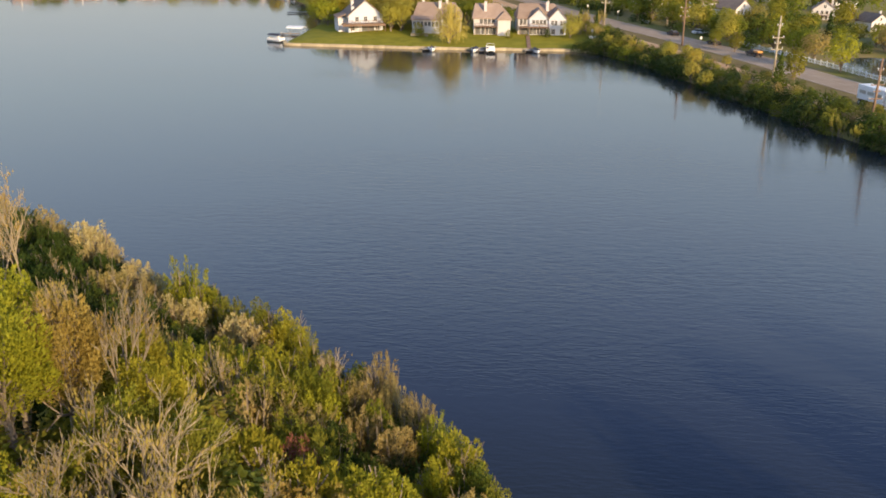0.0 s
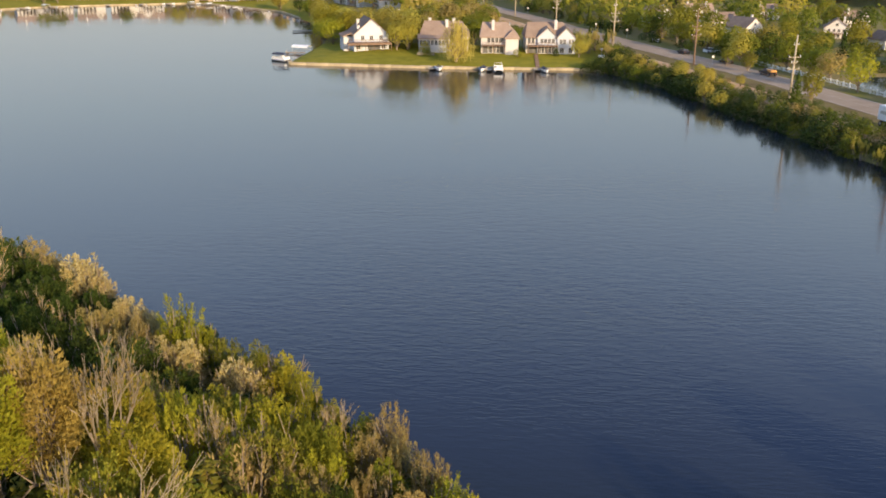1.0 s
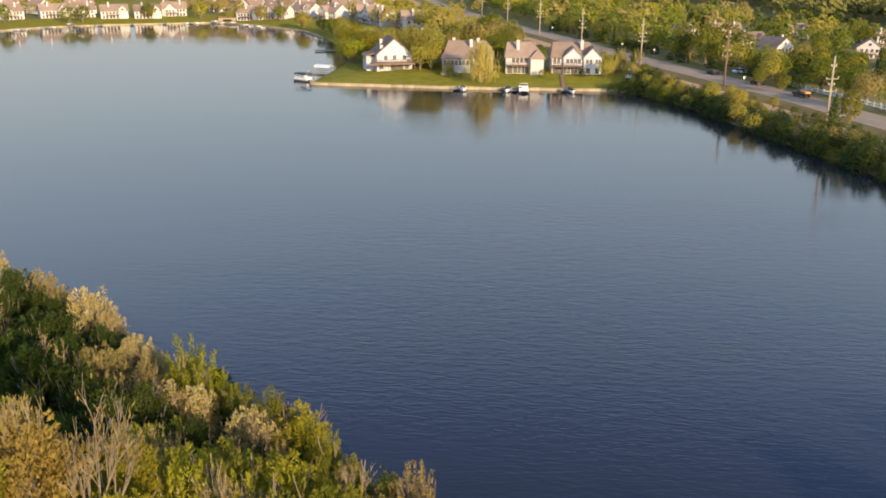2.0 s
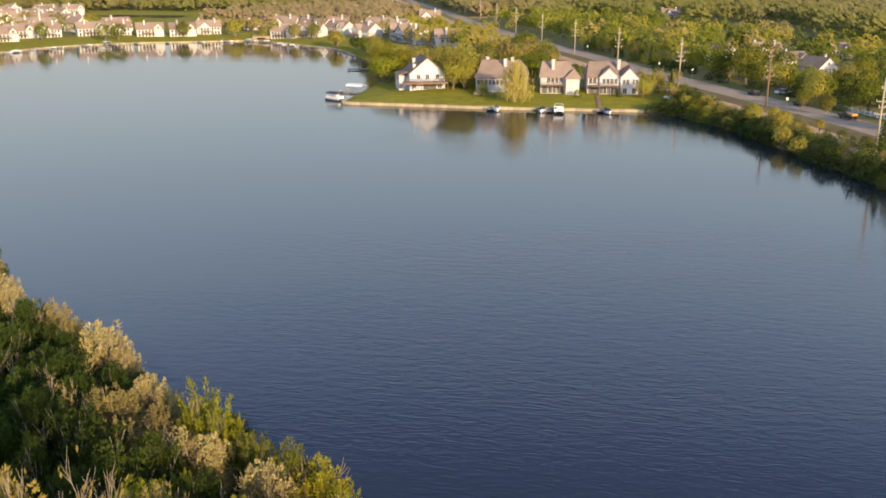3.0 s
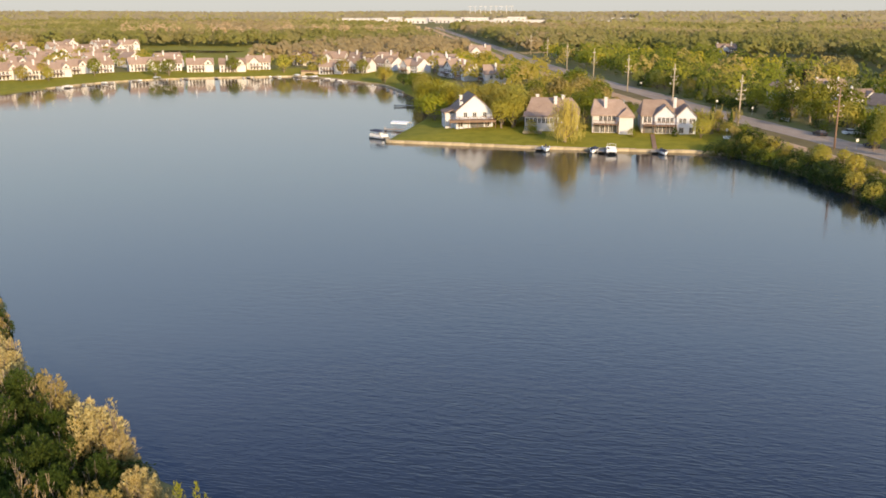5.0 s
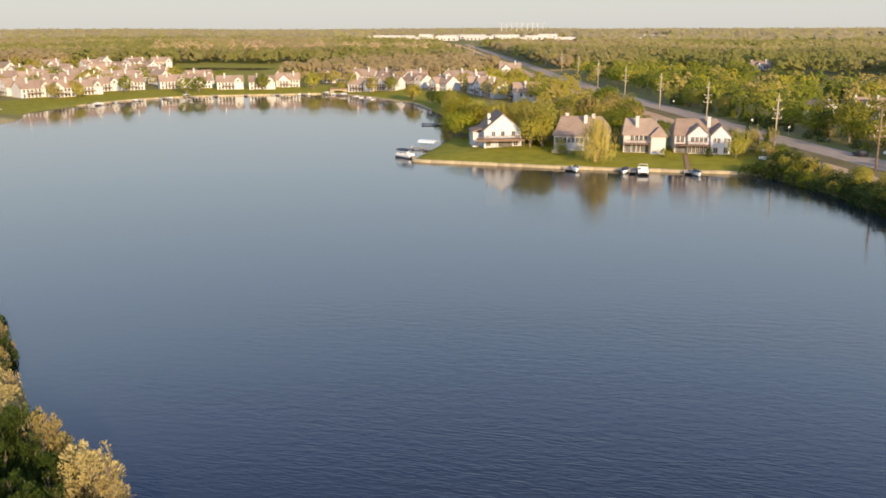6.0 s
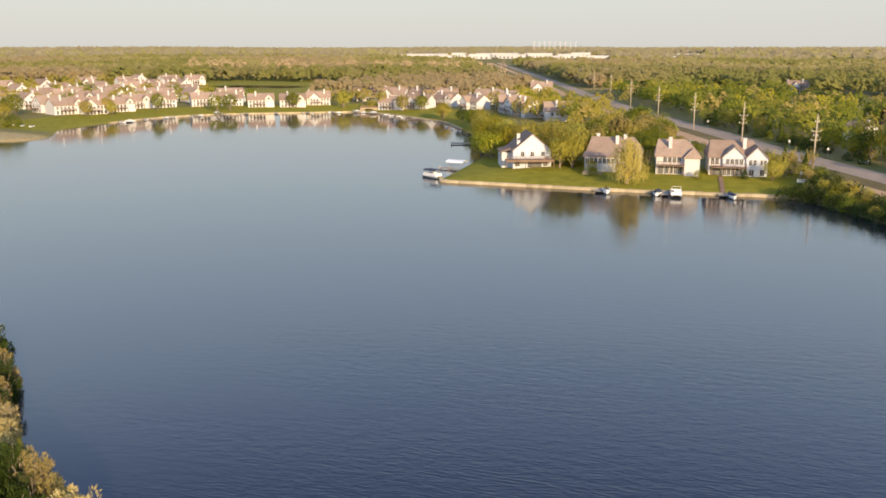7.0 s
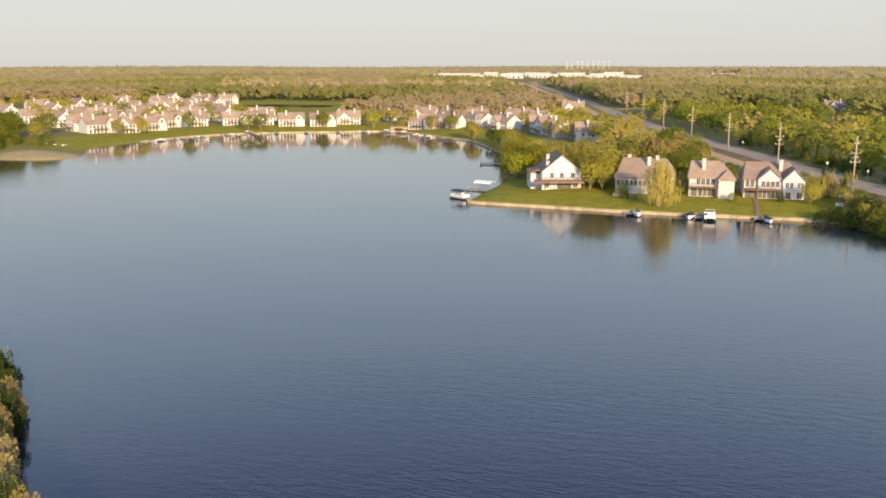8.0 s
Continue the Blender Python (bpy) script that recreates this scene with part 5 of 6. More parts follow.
def house_four(m):
    e = thing("lakeside_house", "white house with two steep front gables and brown roof", "house", m, "houses on the point")
    block(e, -6.8, 6.8, 1.5, 12, -0.5, 4.7, 0, "y")
    hip_roof(e, -6.8, 6.8, 1.5, 12, 4.7, 3.5, SHINGLE, 1.0, 3.0)
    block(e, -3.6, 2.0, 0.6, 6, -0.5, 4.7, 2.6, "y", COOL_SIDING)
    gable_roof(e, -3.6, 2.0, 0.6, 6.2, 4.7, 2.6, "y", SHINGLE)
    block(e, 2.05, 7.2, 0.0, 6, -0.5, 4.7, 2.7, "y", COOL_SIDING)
    gable_roof(e, 2.05, 7.2, 0.0, 6.2, 4.7, 2.7, "y", SHINGLE)
    for k in range(4):
        window(e, -2.4 + k * 1.1, 0.6, 2.9, 0.8, 1.3)
    for x in (-6.0, -4.9):
        window(e, x, 1.5, 2.7, 0.8, 1.8)
    for x in (3.1, 4.1, 5.8, 6.5):
        window(e, x, 0, 2.8, 0.7, 1.3)
    for k in range(5):
        window(e, -3.0 + k * 1.0, 0.6, 0.1, 0.8, 1.8)
    for x in (3.4, 6.0):
        window(e, x, 0, 0.2, 1.1, 1.5)
    # dark panel laid on the wall in place of a shaded entry
    box("entry_shade_panel", -6.5, -4.0, 1.42, 1.5, 0.0, 2.0, ROOMDARK, e)
    chimney(e, 1.9, 4.2, 6.4, 9.0)
    deck(e, -6.6, 2.0, -1.6, 1.5, 2.35)
    return e


def plain_house(kind, m):
    """Lakeside and back-row houses of the far shore: three builds."""
    roofm = SHINGLE if kind != 3 else GREY_SHINGLE
    e = thing("far_house", ("white gabled house with brown shingle roof", "cream house with crossing gables and brown roof", "white house with a long brown roof and dormer", "grey-roofed house with white gable end")[kind],
              "house", m, "houses beyond the lake")
    if kind in (0, 3):
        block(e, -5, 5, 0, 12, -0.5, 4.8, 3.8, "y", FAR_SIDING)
        gable_roof(e, -5, 5, 0, 12, 4.8, 3.8, "y", roofm)
        for x in (-3, -1, 1, 3):
            window(e, x, 0, 2.8, 1.0, 1.4)
            window(e, x, 0, 0.2, 1.0, 1.7)
        window(e, 0, 0, 5.6, 1.0, 1.2)
        for y in (3, 7):
            window(e, 5, y, 2.6, 1.0, 1.4, "right")
        chimney(e, 3.0, 5, 5.5, 9.4)
    elif kind == 1:
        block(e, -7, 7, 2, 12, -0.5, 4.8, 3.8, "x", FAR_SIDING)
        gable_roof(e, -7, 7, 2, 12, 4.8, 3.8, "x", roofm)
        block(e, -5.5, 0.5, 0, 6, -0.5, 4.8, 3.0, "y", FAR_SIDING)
        gable_roof(e, -5.5, 0.5, 0, 7, 4.8, 3.0, "y", roofm)
        for x in (-4.3, -2.5, -0.7):
            window(e, x, 0, 2.8, 0.9, 1.4)
            window(e, x, 0, 0.2, 0.9, 1.8)
        for x in (2, 3.7, 5.4):
            window(e, x, 2, 2.8, 1.0, 1.4)
            window(e, x, 2, 0.2, 1.0, 1.8)
        chimney(e, 3.4, 5, 6.5, 9.8)
        chimney(e, -5.8, 8, 6.0, 9.4)
    else:
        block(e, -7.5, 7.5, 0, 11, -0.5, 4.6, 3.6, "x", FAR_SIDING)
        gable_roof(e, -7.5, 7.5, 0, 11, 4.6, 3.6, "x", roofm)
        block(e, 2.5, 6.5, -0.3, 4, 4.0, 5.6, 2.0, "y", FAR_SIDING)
        gable_roof(e, 2.5, 6.5, -0.3, 5, 5.6, 2.0, "y", roofm)
        for k in range(5):
            window(e, -6 + k * 1.9, 0, 2.6, 1.0, 1.4)
            window(e, -6 + k * 1.9, 0, 0.2, 1.0, 1.8)
        window(e, 4.5, -0.3, 4.9, 1.2, 1.1)
        chimney(e, -3, 3.5, 5.8, 9.6)
    deck(e, -4.5, 2.5, -2.2, 0, 2.3)
    return e


GZ = 1.9
house_one(pose(-47.4, 273.5, GZ, 0, 0, 20))
house_two(pose(-25.6, 273, GZ, 0, 0, 3))
house_three(pose(-9.2, 271, GZ, 0, 0, 4))
house_four(pose(5.4, 271.5, GZ, 0, 0, 6))

FAR_TEMPLATES = {}


def far_house(kind, x, y, turn, size=1.04):
    m = pose(x, y, ground_at(x, y), 0, 0, turn) @ Matrix.Diagonal((size, size, size * 0.97, 1))
    if kind in FAR_TEMPLATES:
        return copy_thing(FAR_TEMPLATES[kind], m)
    FAR_TEMPLATES[kind] = plain_house(kind, m)


random.seed(91)
# first row, facing the water
for kind, x, y, turn in ((0, -310, 394, -25), (2, -288, 390, 62), (1, -279, 397, 58), (2, -277, 414, 60), (2, -280, 432, 56), (1, -271, 442, 50), (2, -257, 457, 38), (1, -245, 463, 32),
                         (2, -229, 466, 28), (2, -213.5, 472, 26), (1, -204, 484, 24), (2, -160, 475, -6), (1, -147, 476, -14), (2, -137, 492, -25), (1, -118, 470, -35)):
    far_house(kind, x, y, turn, 0.95)
# rows behind it
for row, (x0, y0, dx, dy, n, turn) in enumerate(((-332, 412, 8, 24, 4, 60), (-372, 436, 7, 27, 5, 70), (-418, 466, 8, 29, 5, 65), (-470, 510, 12, 30, 5, 60), 
                                                (-190, 520, 17, -2, 6, 0), (-180, 552, 18, 3, 3, 10), (-106, 478, 9, -15, 5, -62), (-175, 600, 22, 6, 4, 20))):
    for k in range(n):
        far_house(random.choice((0, 1, 2, 2)), x0 + dx * k + random.uniform(-5, 5), y0 + dy * k + random.uniform(-4, 4), turn + random.uniform(-16, 16))
for k, (x, y) in enumerate(((-304, 452), (-294, 478), (-305, 521), (-327, 528), (-353, 593), (-378, 588), (-365, 551), (-396, 676), (-437, 662), (-413, 668), (-332, 490), (-346, 462), (-279, 487), (-260, 492), (-386, 632), (-342, 562))):
    far_house((0, 2, 1, 2)[k % 4], x, y, 48 + random.uniform(-18, 18))
# houses across the road
for kind, x, y, turn in HOMES + [(2, 120, 360, 20), (1, 135, 255, -10), (2, -165, 700, 0), (1, -150, 708, 20)]:
    far_house(kind, x, y, turn, 0.8)
for kind, x, y, turn, size in ((2, -2, 690, 20, 0.62), (1, 57, 690, 12, 1.0)):     # standing alone among the woods
    far_house(kind, x, y, turn, size)


# ---- power line ----
def power_pole(x, y, h, material, label):
    e = thing("utility_pole", label, "utility pole", pose(x, y, ground_at(x, y), 0, random.uniform(-0.6, 0.6), 18), "power line along the road")
    bm = bmesh.new()
    add_tube(bm, [(0, 0, -0.5), (0, 0, h * 0.5), (0, 0, h)], [0.24, 0.20, 0.15], 10)
    part("pole", bm, material, e, smooth=True)
    for z, w in ((h - 2.0, 0.6), (h - 4.4, 1.3), (h - 5.5, 0.7), (h - 6.7, 1.3)):
        arm = box("crossarm", -w, w, -0.07, 0.07, z, z + 0.15, material, e, 0.01)
        for sx in (-w + 0.1, w - 0.1):
            bm = bmesh.new()
            add_tube(bm, [(sx, 0, z + 0.15), (sx, 0, z + 0.28), (sx, 0, z + 0.5)], [0.04, 0.075, 0.04], 8)
            part("insulator", bm, WHITEPAINT, arm)
    return e


random.seed(101)
for x, y, brown in ((51.6, 190.5, 0), (42.6, 249, 1), (24.7, 287, 0), (8.4, 336, 0), (-7.2, 390, 0), (-23.5, 448, 0), (-41, 515, 0), (-60, 600, 0), (-79, 672, 0), (-99, 745, 0), (-121, 830, 0), (59, 155, 1)):
    power_pole(x, y, 14.2 if y > 160 else 12.0, BROWNPOLE if brown else POLEWOOD, "brown wooden utility pole with crossarms" if brown else "pale wooden utility pole with crossarms")


# ---- docks, boats and shore things ----
def dock(m, length, width, label="grey weathered wooden dock on posts"):
    """Boards across two beams, on posts; runs out along -y."""
    e = thing("dock", label, "dock", m, "docks along the shore")
    n = int(length / 0.45)
    bm = bmesh.new()
    add_box(bm, -width / 2, width / 2, -0.2, 0.2, 0.45, 0.50, 0.008)
    first = None
    for i in range(n):
        if first is None:
            ob = first = part("board", bm, GREYWOOD, e)
        else:
            ob = new("board", first.data)
            ob.parent = e
        ob.matrix_basis = pose(random.uniform(-0.02, 0.02), -0.22 - i * 0.45, random.uniform(-0.006, 0.006))
    for x in (-width / 2 + 0.1, width / 2 - 0.2):
        box("beam", x, x + 0.1, -length, 0, 0.30, 0.45, WOOD, e, 0.01)
    for y in (-length + 0.3, -length / 2):
        for x in (-width / 2, width / 2):
            bm = bmesh.new()
            add_tube(bm, [(x, y, -1.5), (x, y, 1.0)], [0.09, 0.08], 8)
            part("dock_post", bm, GREYWOOD, e)
    return e


def pontoon_boat(m, canopy, length=6.5):
    e = thing("pontoon_boat", "white pontoon boat with navy canopy" if canopy else "white pontoon boat with open rails", "boat", m, "boats along the shore")
    for x in (-0.95, 0.95):
        bm = bmesh.new()
        add_tube(bm, [(x, -length / 2, 0.18), (x, -length / 2 + 0.5, 0.1), (x, length / 2, 0.1)], [0.06, 0.3, 0.3], 10)
        part("pontoon", bm, METAL, e, smooth=True)
    box("deck", -1.25, 1.25, -length / 2 + 0.3, length / 2, 0.36, 0.46, WHITEPAINT, e)
    for x in (-1.22, 1.17):
        box("side_panel", x, x + 0.05, -length / 2 + 0.5, length / 2 - 0.3, 0.46, 1.05, WHITEPAINT, e)
    for y in (-length / 2 + 0.5, length / 2 - 0.35):
        box("end_panel", -1.2, 1.2, y, y + 0.05, 0.46, 1.05, WHITEPAINT, e)
    box("bench", -1.1, -0.5, -1.6, 1.8, 0.46, 0.85, CANVAS, e, 0.06)
    box("console", 0.35, 1.05, -0.3, 0.4, 0.46, 1.35, WHITEPAINT, e, 0.06)
    box("outboard_motor", -0.2, 0.2, length / 2, length / 2 + 0.45, 0.1, 1.1, BLACKPAINT, e, 0.08)
    if canopy:
        prism("canopy", [(-1.35, 1.75), (-1.0, 2.1), (1.0, 2.1), (1.35, 1.75), (1.3, 1.72), (0.98, 2.03), (-0.98, 2.03), (-1.3, 1.72)], -2.2, 2.3, CANVAS, e)
    else:
        prism("canopy_frame", [(-1.2, 1.0), (-1.0, 2.0), (1.0, 2.0), (1.2, 1.0), (1.13, 1.0), (0.95, 1.93), (-0.95, 1.93), (-1.13, 1.0)], 0.2, 0.3, WHITEPAINT, e)
    for x in (-1.2, 1.2):
        for y in (-1.6, 1.6):
            bm = bmesh.new()
            add_tube(bm, [(x, y, 0.5), (x * 0.98, y, 1.95 if canopy else 1.2)], [0.03, 0.03], 6)
            part("pole", bm, METAL, e)
    return e


def runabout(m, cover=False):
    """Small fibreglass motor boat with a pointed bow."""
    e = thing("motor_boat", "small white motor boat" + (" under a navy cover" if cover else " with dark windscreen"), "boat", m, "boats along the shore")
    st = [(-2.6, 0.05, 0.75), (-1.8, 0.7, 0.7), (-0.5, 1.05, 0.66), (1.2, 1.1, 0.62), (2.5, 1.0, 0.6)]
    v, f = [], []
    for y, w, z in st:
        v += [(-w, y, z), (-w * 0.75, y, 0.05), (0, y, -0.15), (w * 0.75, y, 0.05), (w, y, z)]
    for i in range(len(st) - 1):
        a = i * 5
        f += [(a + k, a + k + 1, a + k + 6, a + k + 5) for k in range(4)]
    f += [(20, 21, 22, 23, 24), (0, 4, 3, 2, 1)]
    mesh_object("hull", v, f, WHITEPAINT, e)
    v = [(-w * 0.97, y, z - 0.04) for y, w, z in st] + [(w * 0.97, y, z - 0.04) for y, w, z in st] + [(0, y, z + (0.35 if cover else 0.02)) for y, w, z in st]
    f = [(i, i + 1, i + 11, i + 10) for i in range(4)] + [(i + 10, i + 11, i + 6, i + 5) for i in range(4)]
    mesh_object("cover" if cover else "foredeck", v, f, CANVAS if cover else WHITEPAINT, e)
    if not cover:
        prism("windscreen", [(-0.75, 0.66), (-0.6, 1.05), (0.6, 1.05), (0.75, 0.66)], -0.55, -0.48, GLASS, e)
        box("seat", -0.7, 0.7, 0.6, 1.1, 0.3, 0.85, CANVAS, e, 0.06)
    box("outboard_motor", -0.18, 0.18, 2.5, 2.9, 0.1, 1.0, BLACKPAINT, e, 0.08)
    return e


def boat_lift(m):
    """White canopied lift standing in the water, with its boat's cover."""
    e = thing("boat_lift", "white canopied boat lift standing in the water", "boat lift", m, "boats along the shore")
    for x in (-1.6, 1.6):
        for y in (-2.8, 2.8):
            bm = bmesh.new()
            add_tube(bm, [(x, y, -1.4), (x, y, 2.1)], [0.06, 0.06], 6)
            part("leg", bm, METAL, e)
        box("side_rail", x - 0.06, x + 0.06, -2.8, 2.8, 0.6, 0.75, METAL, e)
    prism("canopy", [(-1.9, 1.7), (-1.75, 2.15), (0, 2.55), (1.75, 2.15), (1.9, 1.7), (1.85, 1.7), (1.7, 2.1), (0, 2.48), (-1.7, 2.1), (-1.85, 1.7)], -3.2, 3.2, WHITEPAINT, e)
    return e


random.seed(111)
dock(pose(-26.2, 251, 0, 0, 0, 0), 4.5, 2.2)
runabout(pose(-24.6, 247.6, 0.25, 0, 0, 8))
dock(pose(-11.2, 251.3, 0, 0, 0, 2), 5.5, 1.6)
pontoon_boat(pose(-8.6, 247.2, 0.3, 0, 0, 4), False, 5.5)
runabout(pose(-12.9, 248, 0.2, 0, 0, -4), True)
dock(pose(1.8, 251.8, 0, 0, 0, 0), 4.0, 1.8)
runabout(pose(3.8, 248.2, 0.2, 0, 0, 10), True)
pontoon_boat(pose(-71.3, 259.8, 0.2, 0, 0, 62), True, 5.4)
boat_lift(pose(-70.8, 281.5, 0, 0, 0, 78) @ Matrix.Diagonal((0.85, 0.85, 0.85, 1)))
dock(pose(-68.5, 276.5, 0, 0, 0, -85), 6.0, 1.5)
dock(pose(-80, 341, 0, 0, 0, -75), 9.0, 3.0, "broad dark wooden dock under the trees")

# steps down the lawn to the dock
garden_path = thing("garden_path", "dark timber garden path down the lawn", "path", pose(0, 0, 0))
bm = bmesh.new()
add_box(bm, -0.55, 0.55, -0.42, 0.42, 0, 0.12, 0.01)
first_step = None
for i in range(20):
    y = 252.8 + i * 0.92
    x = 1.9 - (y - 252) * 0.03
    if first_step is None:
        ob = first_step = part("plank", bm, WOOD, garden_path)
    else:
        ob = new("plank", first_step.data)
        ob.parent = garden_path
    ob.matrix_basis = pose(x, y, ground_at(x, y) + 0.01)

# docks and boats of the far shore
far_line = chaikin(SHORE_FAR[6:18], 2, False)
far_len = np.concatenate([[0], np.cumsum(np.hypot(*np.diff(far_line, axis=0).T))])
random.seed(121)
dock_first = boat_first = pontoon_first = lift_first = None
s = 6.0
while s < far_len[-1] - 3:
    x, y = float(np.interp(s, far_len, far_line[:, 0])), float(np.interp(s, far_len, far_line[:, 1]))
    x2, y2 = float(np.interp(s + 1, far_len, far_line[:, 0])), float(np.interp(s + 1, far_len, far_line[:, 1]))
    a = math.degrees(math.atan2(y2 - y, x2 - x))
    wx, wy = (y2 - y), -(x2 - x)
    m = pose(x, y, 0, 0, 0, a)
    dock_first = dock_first or dock(m, 7.0, 1.8)
    if dock_first.matrix_basis != m:
        copy_thing(dock_first, m)
    for side in (-1, 1):
        u = random.random()
        bx, by = x + wx * 4.5 + (x2 - x) * 2.4 * side, y + wy * 4.5 + (y2 - y) * 2.4 * side
        bm_pose = pose(bx, by, 0.15, 0, 0, a + random.uniform(-8, 8)) @ Matrix.Diagonal((0.72, 0.72, 0.72, 1))
        if u < 0.35:
            boat_first = boat_first or runabout(bm_pose)
            if boat_first.matrix_basis != bm_pose:
                copy_thing(boat_first, bm_pose)
        elif u < 0.62:
            pontoon_first = pontoon_first or pontoon_boat(bm_pose, False)
            if pontoon_first.matrix_basis != bm_pose:
                copy_thing(pontoon_first, bm_pose)
        elif u < 0.75:
            lift_first = lift_first or boat_lift(bm_pose)
            if lift_first.matrix_basis != bm_pose:
                copy_thing(lift_first, bm_pose)
    s += random.uniform(11, 17)
for x, y, turn in ((-108, 400, 40), (-103, 392, 35), (-122, 424, 20), (-98, 384, 50)):
    copy_thing(boat_first, pose(x, y, 0.15, 0, 0, turn) @ Matrix.Diagonal((0.72, 0.72, 0.72, 1)))

# low bridge over the inlet
bridge = thing("inlet_bridge", "small concrete bridge with dark opening over the inlet", "bridge", pose(-171.5, 474.5, 0, 0, 0, 18), kind="structure")
prism("arch", [(-4.5, -1), (-2.6, -1), (-2.6, 0.8), (-1.8, 1.6), (1.8, 1.6), (2.6, 0.8), (2.6, -1), (4.5, -1), (4.5, 2.2), (-4.5, 2.2)], 0, 5, STONE, bridge)
for y in (0.1, 4.8):
    box("parapet", -4.5, 4.5, y, y + 0.2, 2.2, 2.9, WOOD, bridge)
# added dark sheet closes the arch and stands in for the shade inside
box("opening_shade_sheet", -2.6, 2.6, 4.0, 4.1, -1, 1.6, ROOMDARK, bridge)

# boats drawn up behind the beach
for k in range(3):
    copy_thing(boat_first, pose(-268 - k * 3.4, 341 - k * 1.2, ground_at(-268 - k * 3.4, 341 - k * 1.2) + 0.1, 0, 0, 20 + 9 * k))

# ---- roadside ----
fence = thing("picket_fence", "white picket fence along the road", "fence", pose(0, 0, 0))
fp = np.array(ROAD_EDGE)
keep = (fp[:, 1] > 150) & (fp[:, 1] < 312)
fp = fp[keep]
fd = np.gradient(fp, axis=0)
fd /= np.linalg.norm(fd, axis=1)[:, None]
fp = fp - np.column_stack([-fd[:, 1], fd[:, 0]]) * 5.5
fl = np.concatenate([[0], np.cumsum(np.hypot(*np.diff(fp, axis=0).T))])
bm = bmesh.new()
add_box(bm, -0.07, 0.07, -0.07, 0.07, -0.3, 1.35, 0.015)
post_me = bpy.data.meshes.new("post")
bm.to_mesh(post_me), bm.free()
bm = bmesh.new()
add_box(bm, -1.12, 1.12, -0.03, 0.03, 0.0, 0.09)
rail_me = bpy.data.meshes.new("rail")
bm.to_mesh(rail_me), bm.free()
slat_me = prism("slat", [(-0.08, 0.08), (0.08, 0.08), (0.08, 1.0), (0, 1.12), (-0.08, 1.0)], -0.06, -0.03, WHITEPAINT, fence).data
bpy.data.objects.remove(bpy.data.objects["slat"])
for me in (post_me, rail_me):
    me.materials.append(WHITEPAINT)
s, count = 0.0, 0
while s < fl[-1] - 2.4:
    x, y = float(np.interp(s, fl, fp[:, 0])), float(np.interp(s, fl, fp[:, 1]))
    x2, y2 = float(np.interp(s + 2.4, fl, fp[:, 0])), float(np.interp(s + 2.4, fl, fp[:, 1]))
    a = math.degrees(math.atan2(y2 - y, x2 - x))
    z = ground_at(x, y)
    if not 252 < y < 299:
        o = new("post", post_me)
        o.parent, o.matrix_basis = fence, pose(x, y, z, 0, 0, a)
        for dz in (0.25, 0.85):
            o = new("rail", rail_me)
            o.parent, o.matrix_basis = fence, pose((x + x2) / 2, (y + y2) / 2, z + dz, 0, 0, a)
        for k in range(4):
            t = (k + 0.5) / 4
            o = new("slat", slat_me)
            o.parent, o.matrix_basis = fence, pose(x + (x2 - x) * t, y + (y2 - y) * t, z, 0, 0, a)
    s += 2.4


def road_sign(x, y, turn, round_plate):
    e = thing("road_sign", "round pale road sign on a thin post" if round_plate else "square pale road sign on a thin post", "road sign", pose(x, y, ground_at(x, y), 0, 0, turn), "signs along the road")
    bm = bmesh.new()
    add_tube(bm, [(0, 0, -0.3), (0, 0, 2.4)], [0.04, 0.04], 6)
    part("post", bm, METAL, e)
    if round_plate:
        bm = bmesh.new()
        add_tube(bm, [(0, -0.06, 2.6), (0, -0.03, 2.6)], [0.34, 0.34], 16)
        part("plate", bm, METAL, e)
    else:
        box("plate", -0.3, 0.3, -0.07, -0.04, 2.1, 2.8, METAL, e, 0.01)
    return e


for x, y, turn, rp in ((22.5, 334, 10, False), (31.3, 313, 10, True), (47, 247, 12, False), (-2, 404, 10, False), (19.5, 262, 0, False), (76, 258, 0, False)):
    road_sign(x, y, turn, rp)
low_board = thing("garden_sign", "low white garden board on two posts", "sign", pose(19.5, 261, ground_at(19.5, 261), 0, 0, 4))
box("board", -0.9, 0.9, -0.04, 0.04, 0.4, 1.2, WHITEPAINT, low_board, 0.01)
for x in (-0.8, 0.8):
    box("post", x - 0.05, x + 0.05, -0.03, 0.03, -0.3, 0.4, WHITEPAINT, low_board, 0.01)


# ---- vehicles ----
def wheel(parent, x, y, r, w=0.24):
    bm = bmesh.new()
    add_tube(bm, [(x - w / 2, y, r), (x - w * 0.35, y, r), (x + w * 0.35, y, r), (x + w / 2, y, r)], [r * 0.86, r, r, r * 0.86], 16)
    t = part("tyre", bm, RUBBER, parent)
    bm = bmesh.new()
    s = 1 if x > 0 else -1
    add_tube(bm, [(x + s * w * 0.42, y, r), (x + s * w * 0.53, y, r)], [r * 0.58, r * 0.5], 12)
    part("rim", bm, METAL, t)


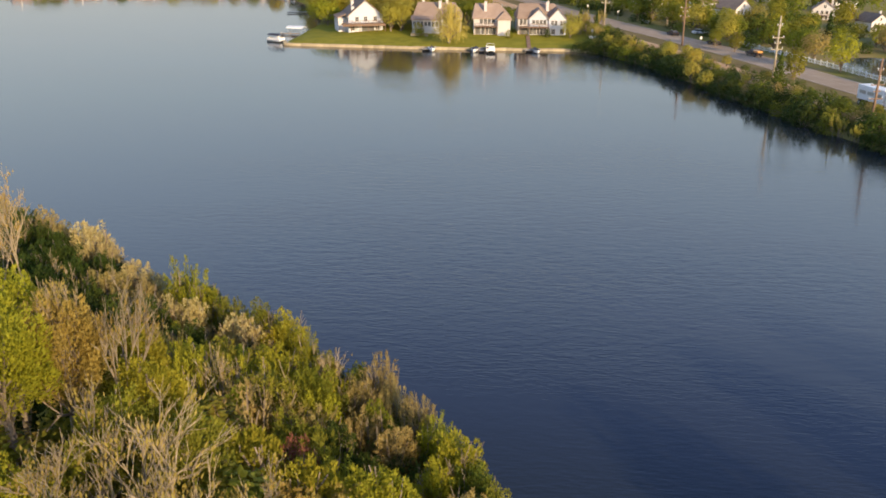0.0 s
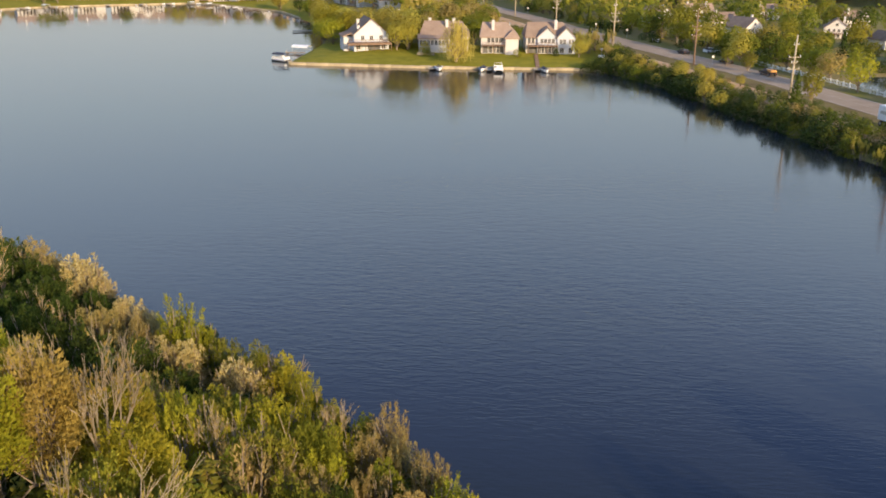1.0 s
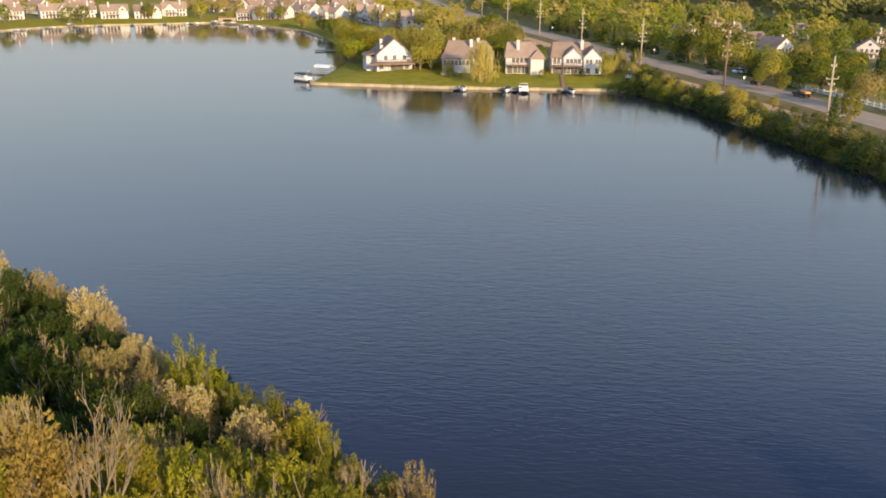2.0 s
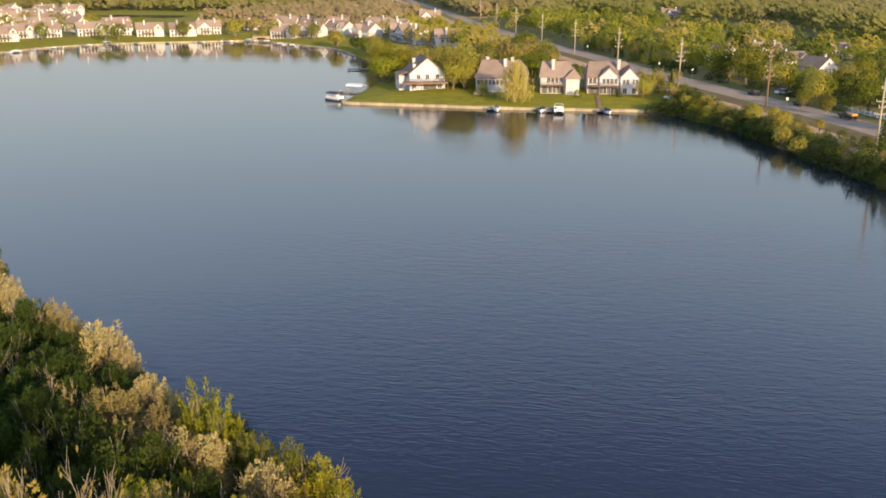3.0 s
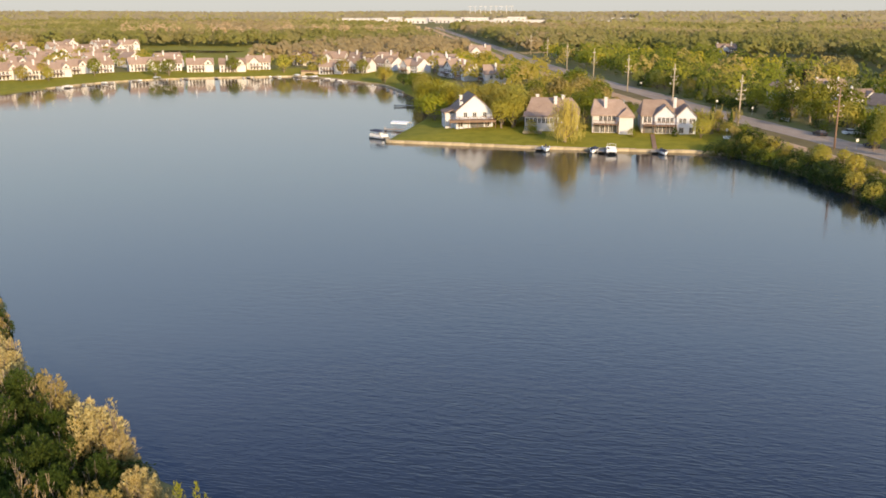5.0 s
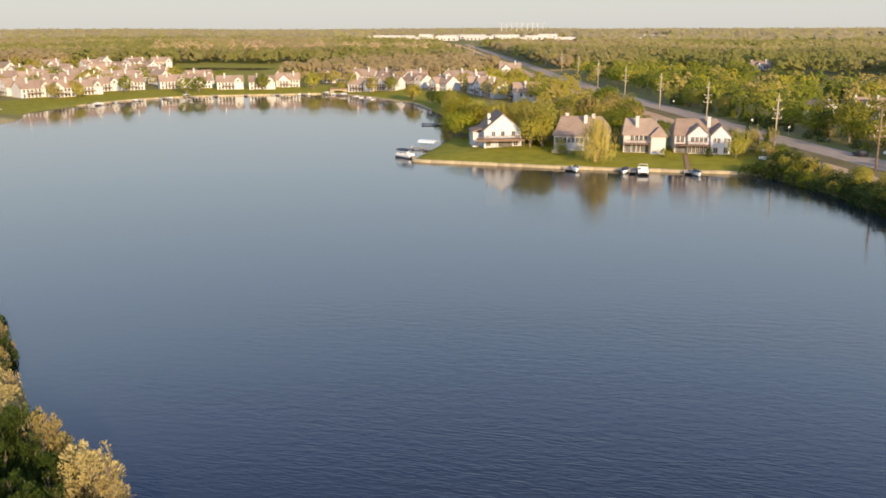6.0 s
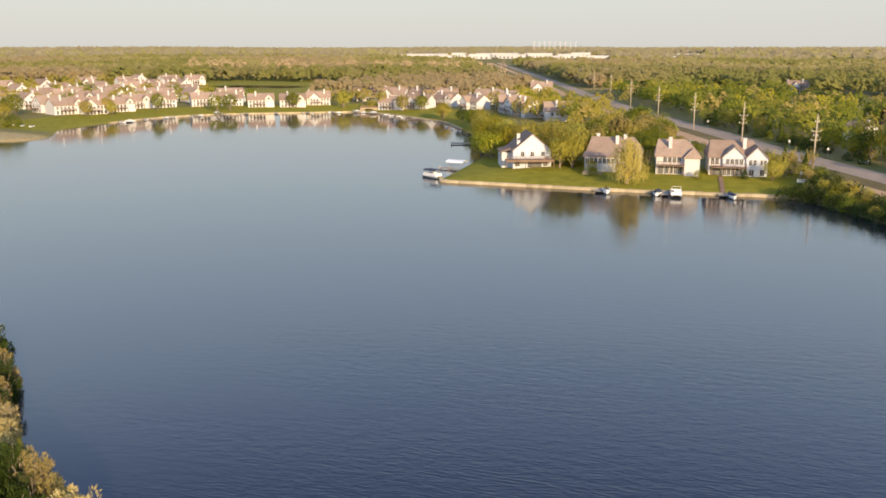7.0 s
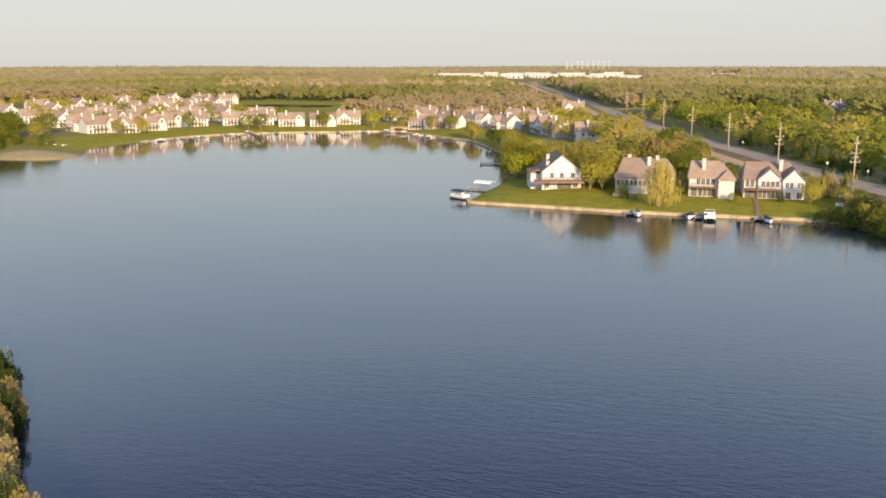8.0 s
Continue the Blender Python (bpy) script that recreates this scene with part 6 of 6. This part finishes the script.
def car(m, paint, label, pickup=False):
    """Car along y, nose towards -y."""
    e = thing("pickup_truck" if pickup else "car", label, "car", m, "vehicles on the road")
    w = 0.92
    if pickup:
        o = [(-2.7, 0.42), (2.7, 0.42), (2.7, 1.05), (0.55, 1.05), (0.55, 0.98), (-1.35, 1.05), (-2.6, 0.95), (-2.72, 0.7)]
        cab = [(-1.3, 1.03), (-0.7, 1.75), (0.35, 1.78), (0.55, 1.03)]
    else:
        o = [(-2.25, 0.32), (2.25, 0.32), (2.3, 0.75), (2.1, 0.98), (1.0, 1.0), (-1.0, 0.95), (-2.1, 0.78), (-2.3, 0.55)]
        cab = [(-0.95, 0.94), (-0.25, 1.42), (1.0, 1.44), (1.75, 0.98)]
    body = prism("body", o, -w, w, paint, e)
    body.data.transform(Matrix.Rotation(math.pi / 2, 4, "Z"))
    glass = prism("cabin", cab, -w + 0.14, w - 0.14, GLASS, e)
    glass.data.transform(Matrix.Rotation(math.pi / 2, 4, "Z"))
    (ax, az), (bx, bz) = cab[1], cab[2]
    roof = prism("roof", [(ax - 0.05, az - 0.02), (bx + 0.05, bz - 0.02), (bx, bz + 0.05), (ax, az + 0.05)], -w + 0.16, w - 0.16, paint, e)
    roof.data.transform(Matrix.Rotation(math.pi / 2, 4, "Z"))
    k = o[1][0]
    for x in (-w + 0.08, w - 0.08):
        for y in (-k * 0.64, k * 0.62):
            wheel(e, x, y, 0.40 if pickup else 0.33)
    for x in (-0.65, 0.65):
        box("headlight", x - 0.2, x + 0.2, -k - 0.03, -k + 0.06, 0.6, 0.78, TRIM, e, 0.01)
        box("tail_light", x - 0.2, x + 0.2, k - 0.02, k + 0.03, 0.65, 0.85, LEAF["red"], e, 0.01)
    return e


def lorry(m):
    e = thing("box_truck", "white truck with box body and rounded cab", "truck", m, "vehicles on the road")
    box("trailer", -1.25, 1.25, -3.0, 4.6, 1.1, 3.7, WHITEPAINT, e, 0.05)
    for k in range(3):
        box("side_bar", -1.262, -1.25, -2.4 + k * 2.3, -0.6 + k * 2.3, 2.2, 2.8, METAL, e, 0.0)
    o = [(-6.4, 0.5), (-3.3, 0.5), (-3.3, 3.6), (-4.3, 3.5), (-5.0, 2.6), (-6.3, 1.9)]
    cab = prism("cab", o, -1.15, 1.15, WHITEPAINT, e)
    cab.data.transform(Matrix.Rotation(math.pi / 2, 4, "Z"))
    ws = prism("windscreen", [(-5.06, 2.62), (-4.42, 3.3), (-4.40, 3.26), (-5.0, 2.56)], -1.0, 1.0, GLASS, e)
    ws.data.transform(Matrix.Rotation(math.pi / 2, 4, "Z"))
    for x in (-1.16, 1.13):
        box("side_window", x, x + 0.03, -4.6, -3.7, 2.3, 3.0, GLASS, e, 0.0)
    box("chassis", -0.5, 0.5, -5.5, 4.3, 0.7, 1.1, BLACKPAINT, e)
    for x in (-1.1, 1.1):
        for y in (-5.4, -2.6, 2.6, 3.7):
            wheel(e, x, y, 0.5, 0.32)
    return e


def on_road(x, y, turn):
    return pose(x, y, 2.42 + 0.06, 0, 0, turn)


lorry(on_road(64.6, 168.0, 16))
black = car(on_road(43.5, 272, 197), BLACKPAINT, "black saloon car on the road")
copy_thing(black, on_road(51.5, 252.5, 197))
pickup = car(on_road(57.5, 232, 197), BLACKPAINT, "black pickup truck with tan load on the road", True)
box("load", -0.75, 0.75, 0.75, 2.55, 1.02, 1.55, ORANGE, pickup, 0.08)
car(pose(52, 276, ground_at(52, 276), 0, 0, 110), WHITEPAINT, "white car parked in a drive")

# ---- far town on the skyline ----
random.seed(131)
for k in range(26):
    y = random.uniform(1620, 2250)
    x = y * ((-0.335 + 0.0105 * k if k < 22 else -0.045 + 0.012 * (k - 22)) + random.uniform(-0.006, 0.006))
    w, d, h = random.uniform(24, 62), random.uniform(18, 32), random.uniform(6, 10)
    z = ground_at(x, y)
    e = thing("warehouse", "long low white warehouse with flat roof", "building", pose(x, y, z, 0, 0, random.uniform(-8, 8)), "far town")
    box("wall", -w / 2, w / 2, -d / 2, d / 2, -2, h, SIDING, e, 0.1)
    box("roof", -w / 2 - 0.5, w / 2 + 0.5, -d / 2 - 0.5, d / 2 + 0.5, h, h + 0.7, TRIM, e, 0.1)
    for j in range(4):
        box("loading_door", -w / 2 + (j + 0.3) * w / 4, -w / 2 + (j + 0.7) * w / 4, -d / 2 - 0.1, -d / 2, 0.5, 4.5, ROOMDARK, e, 0.0)
for k in range(9):
    x, y = -575 + k * 17, 3095 + k * 5
    e = thing("lattice_mast", "tall pale lattice mast on the skyline", "mast", pose(x, y, ground_at(x, y)), "masts on the skyline")
    bm = bmesh.new()
    for dx, dy in ((-1.2, -1.2), (1.2, -1.2), (1.2, 1.2), (-1.2, 1.2)):
        add_tube(bm, [(dx, dy, 0), (dx * 0.4, dy * 0.4, 40)], [0.35, 0.25], 4)
    for z in range(5, 40, 5):
        q = 1.2 - z * 0.018
        add_tube(bm, [(-q, -q, z), (q, -q, z + 4)], [0.2, 0.2], 4)
        add_tube(bm, [(q, -q, z), (-q, -q, z + 4)], [0.2, 0.2], 4)
    part("lattice", bm, TRIM, e)
    box("arm", -6, 6, -0.4, 0.4, 36, 37, TRIM, e, 0.05)
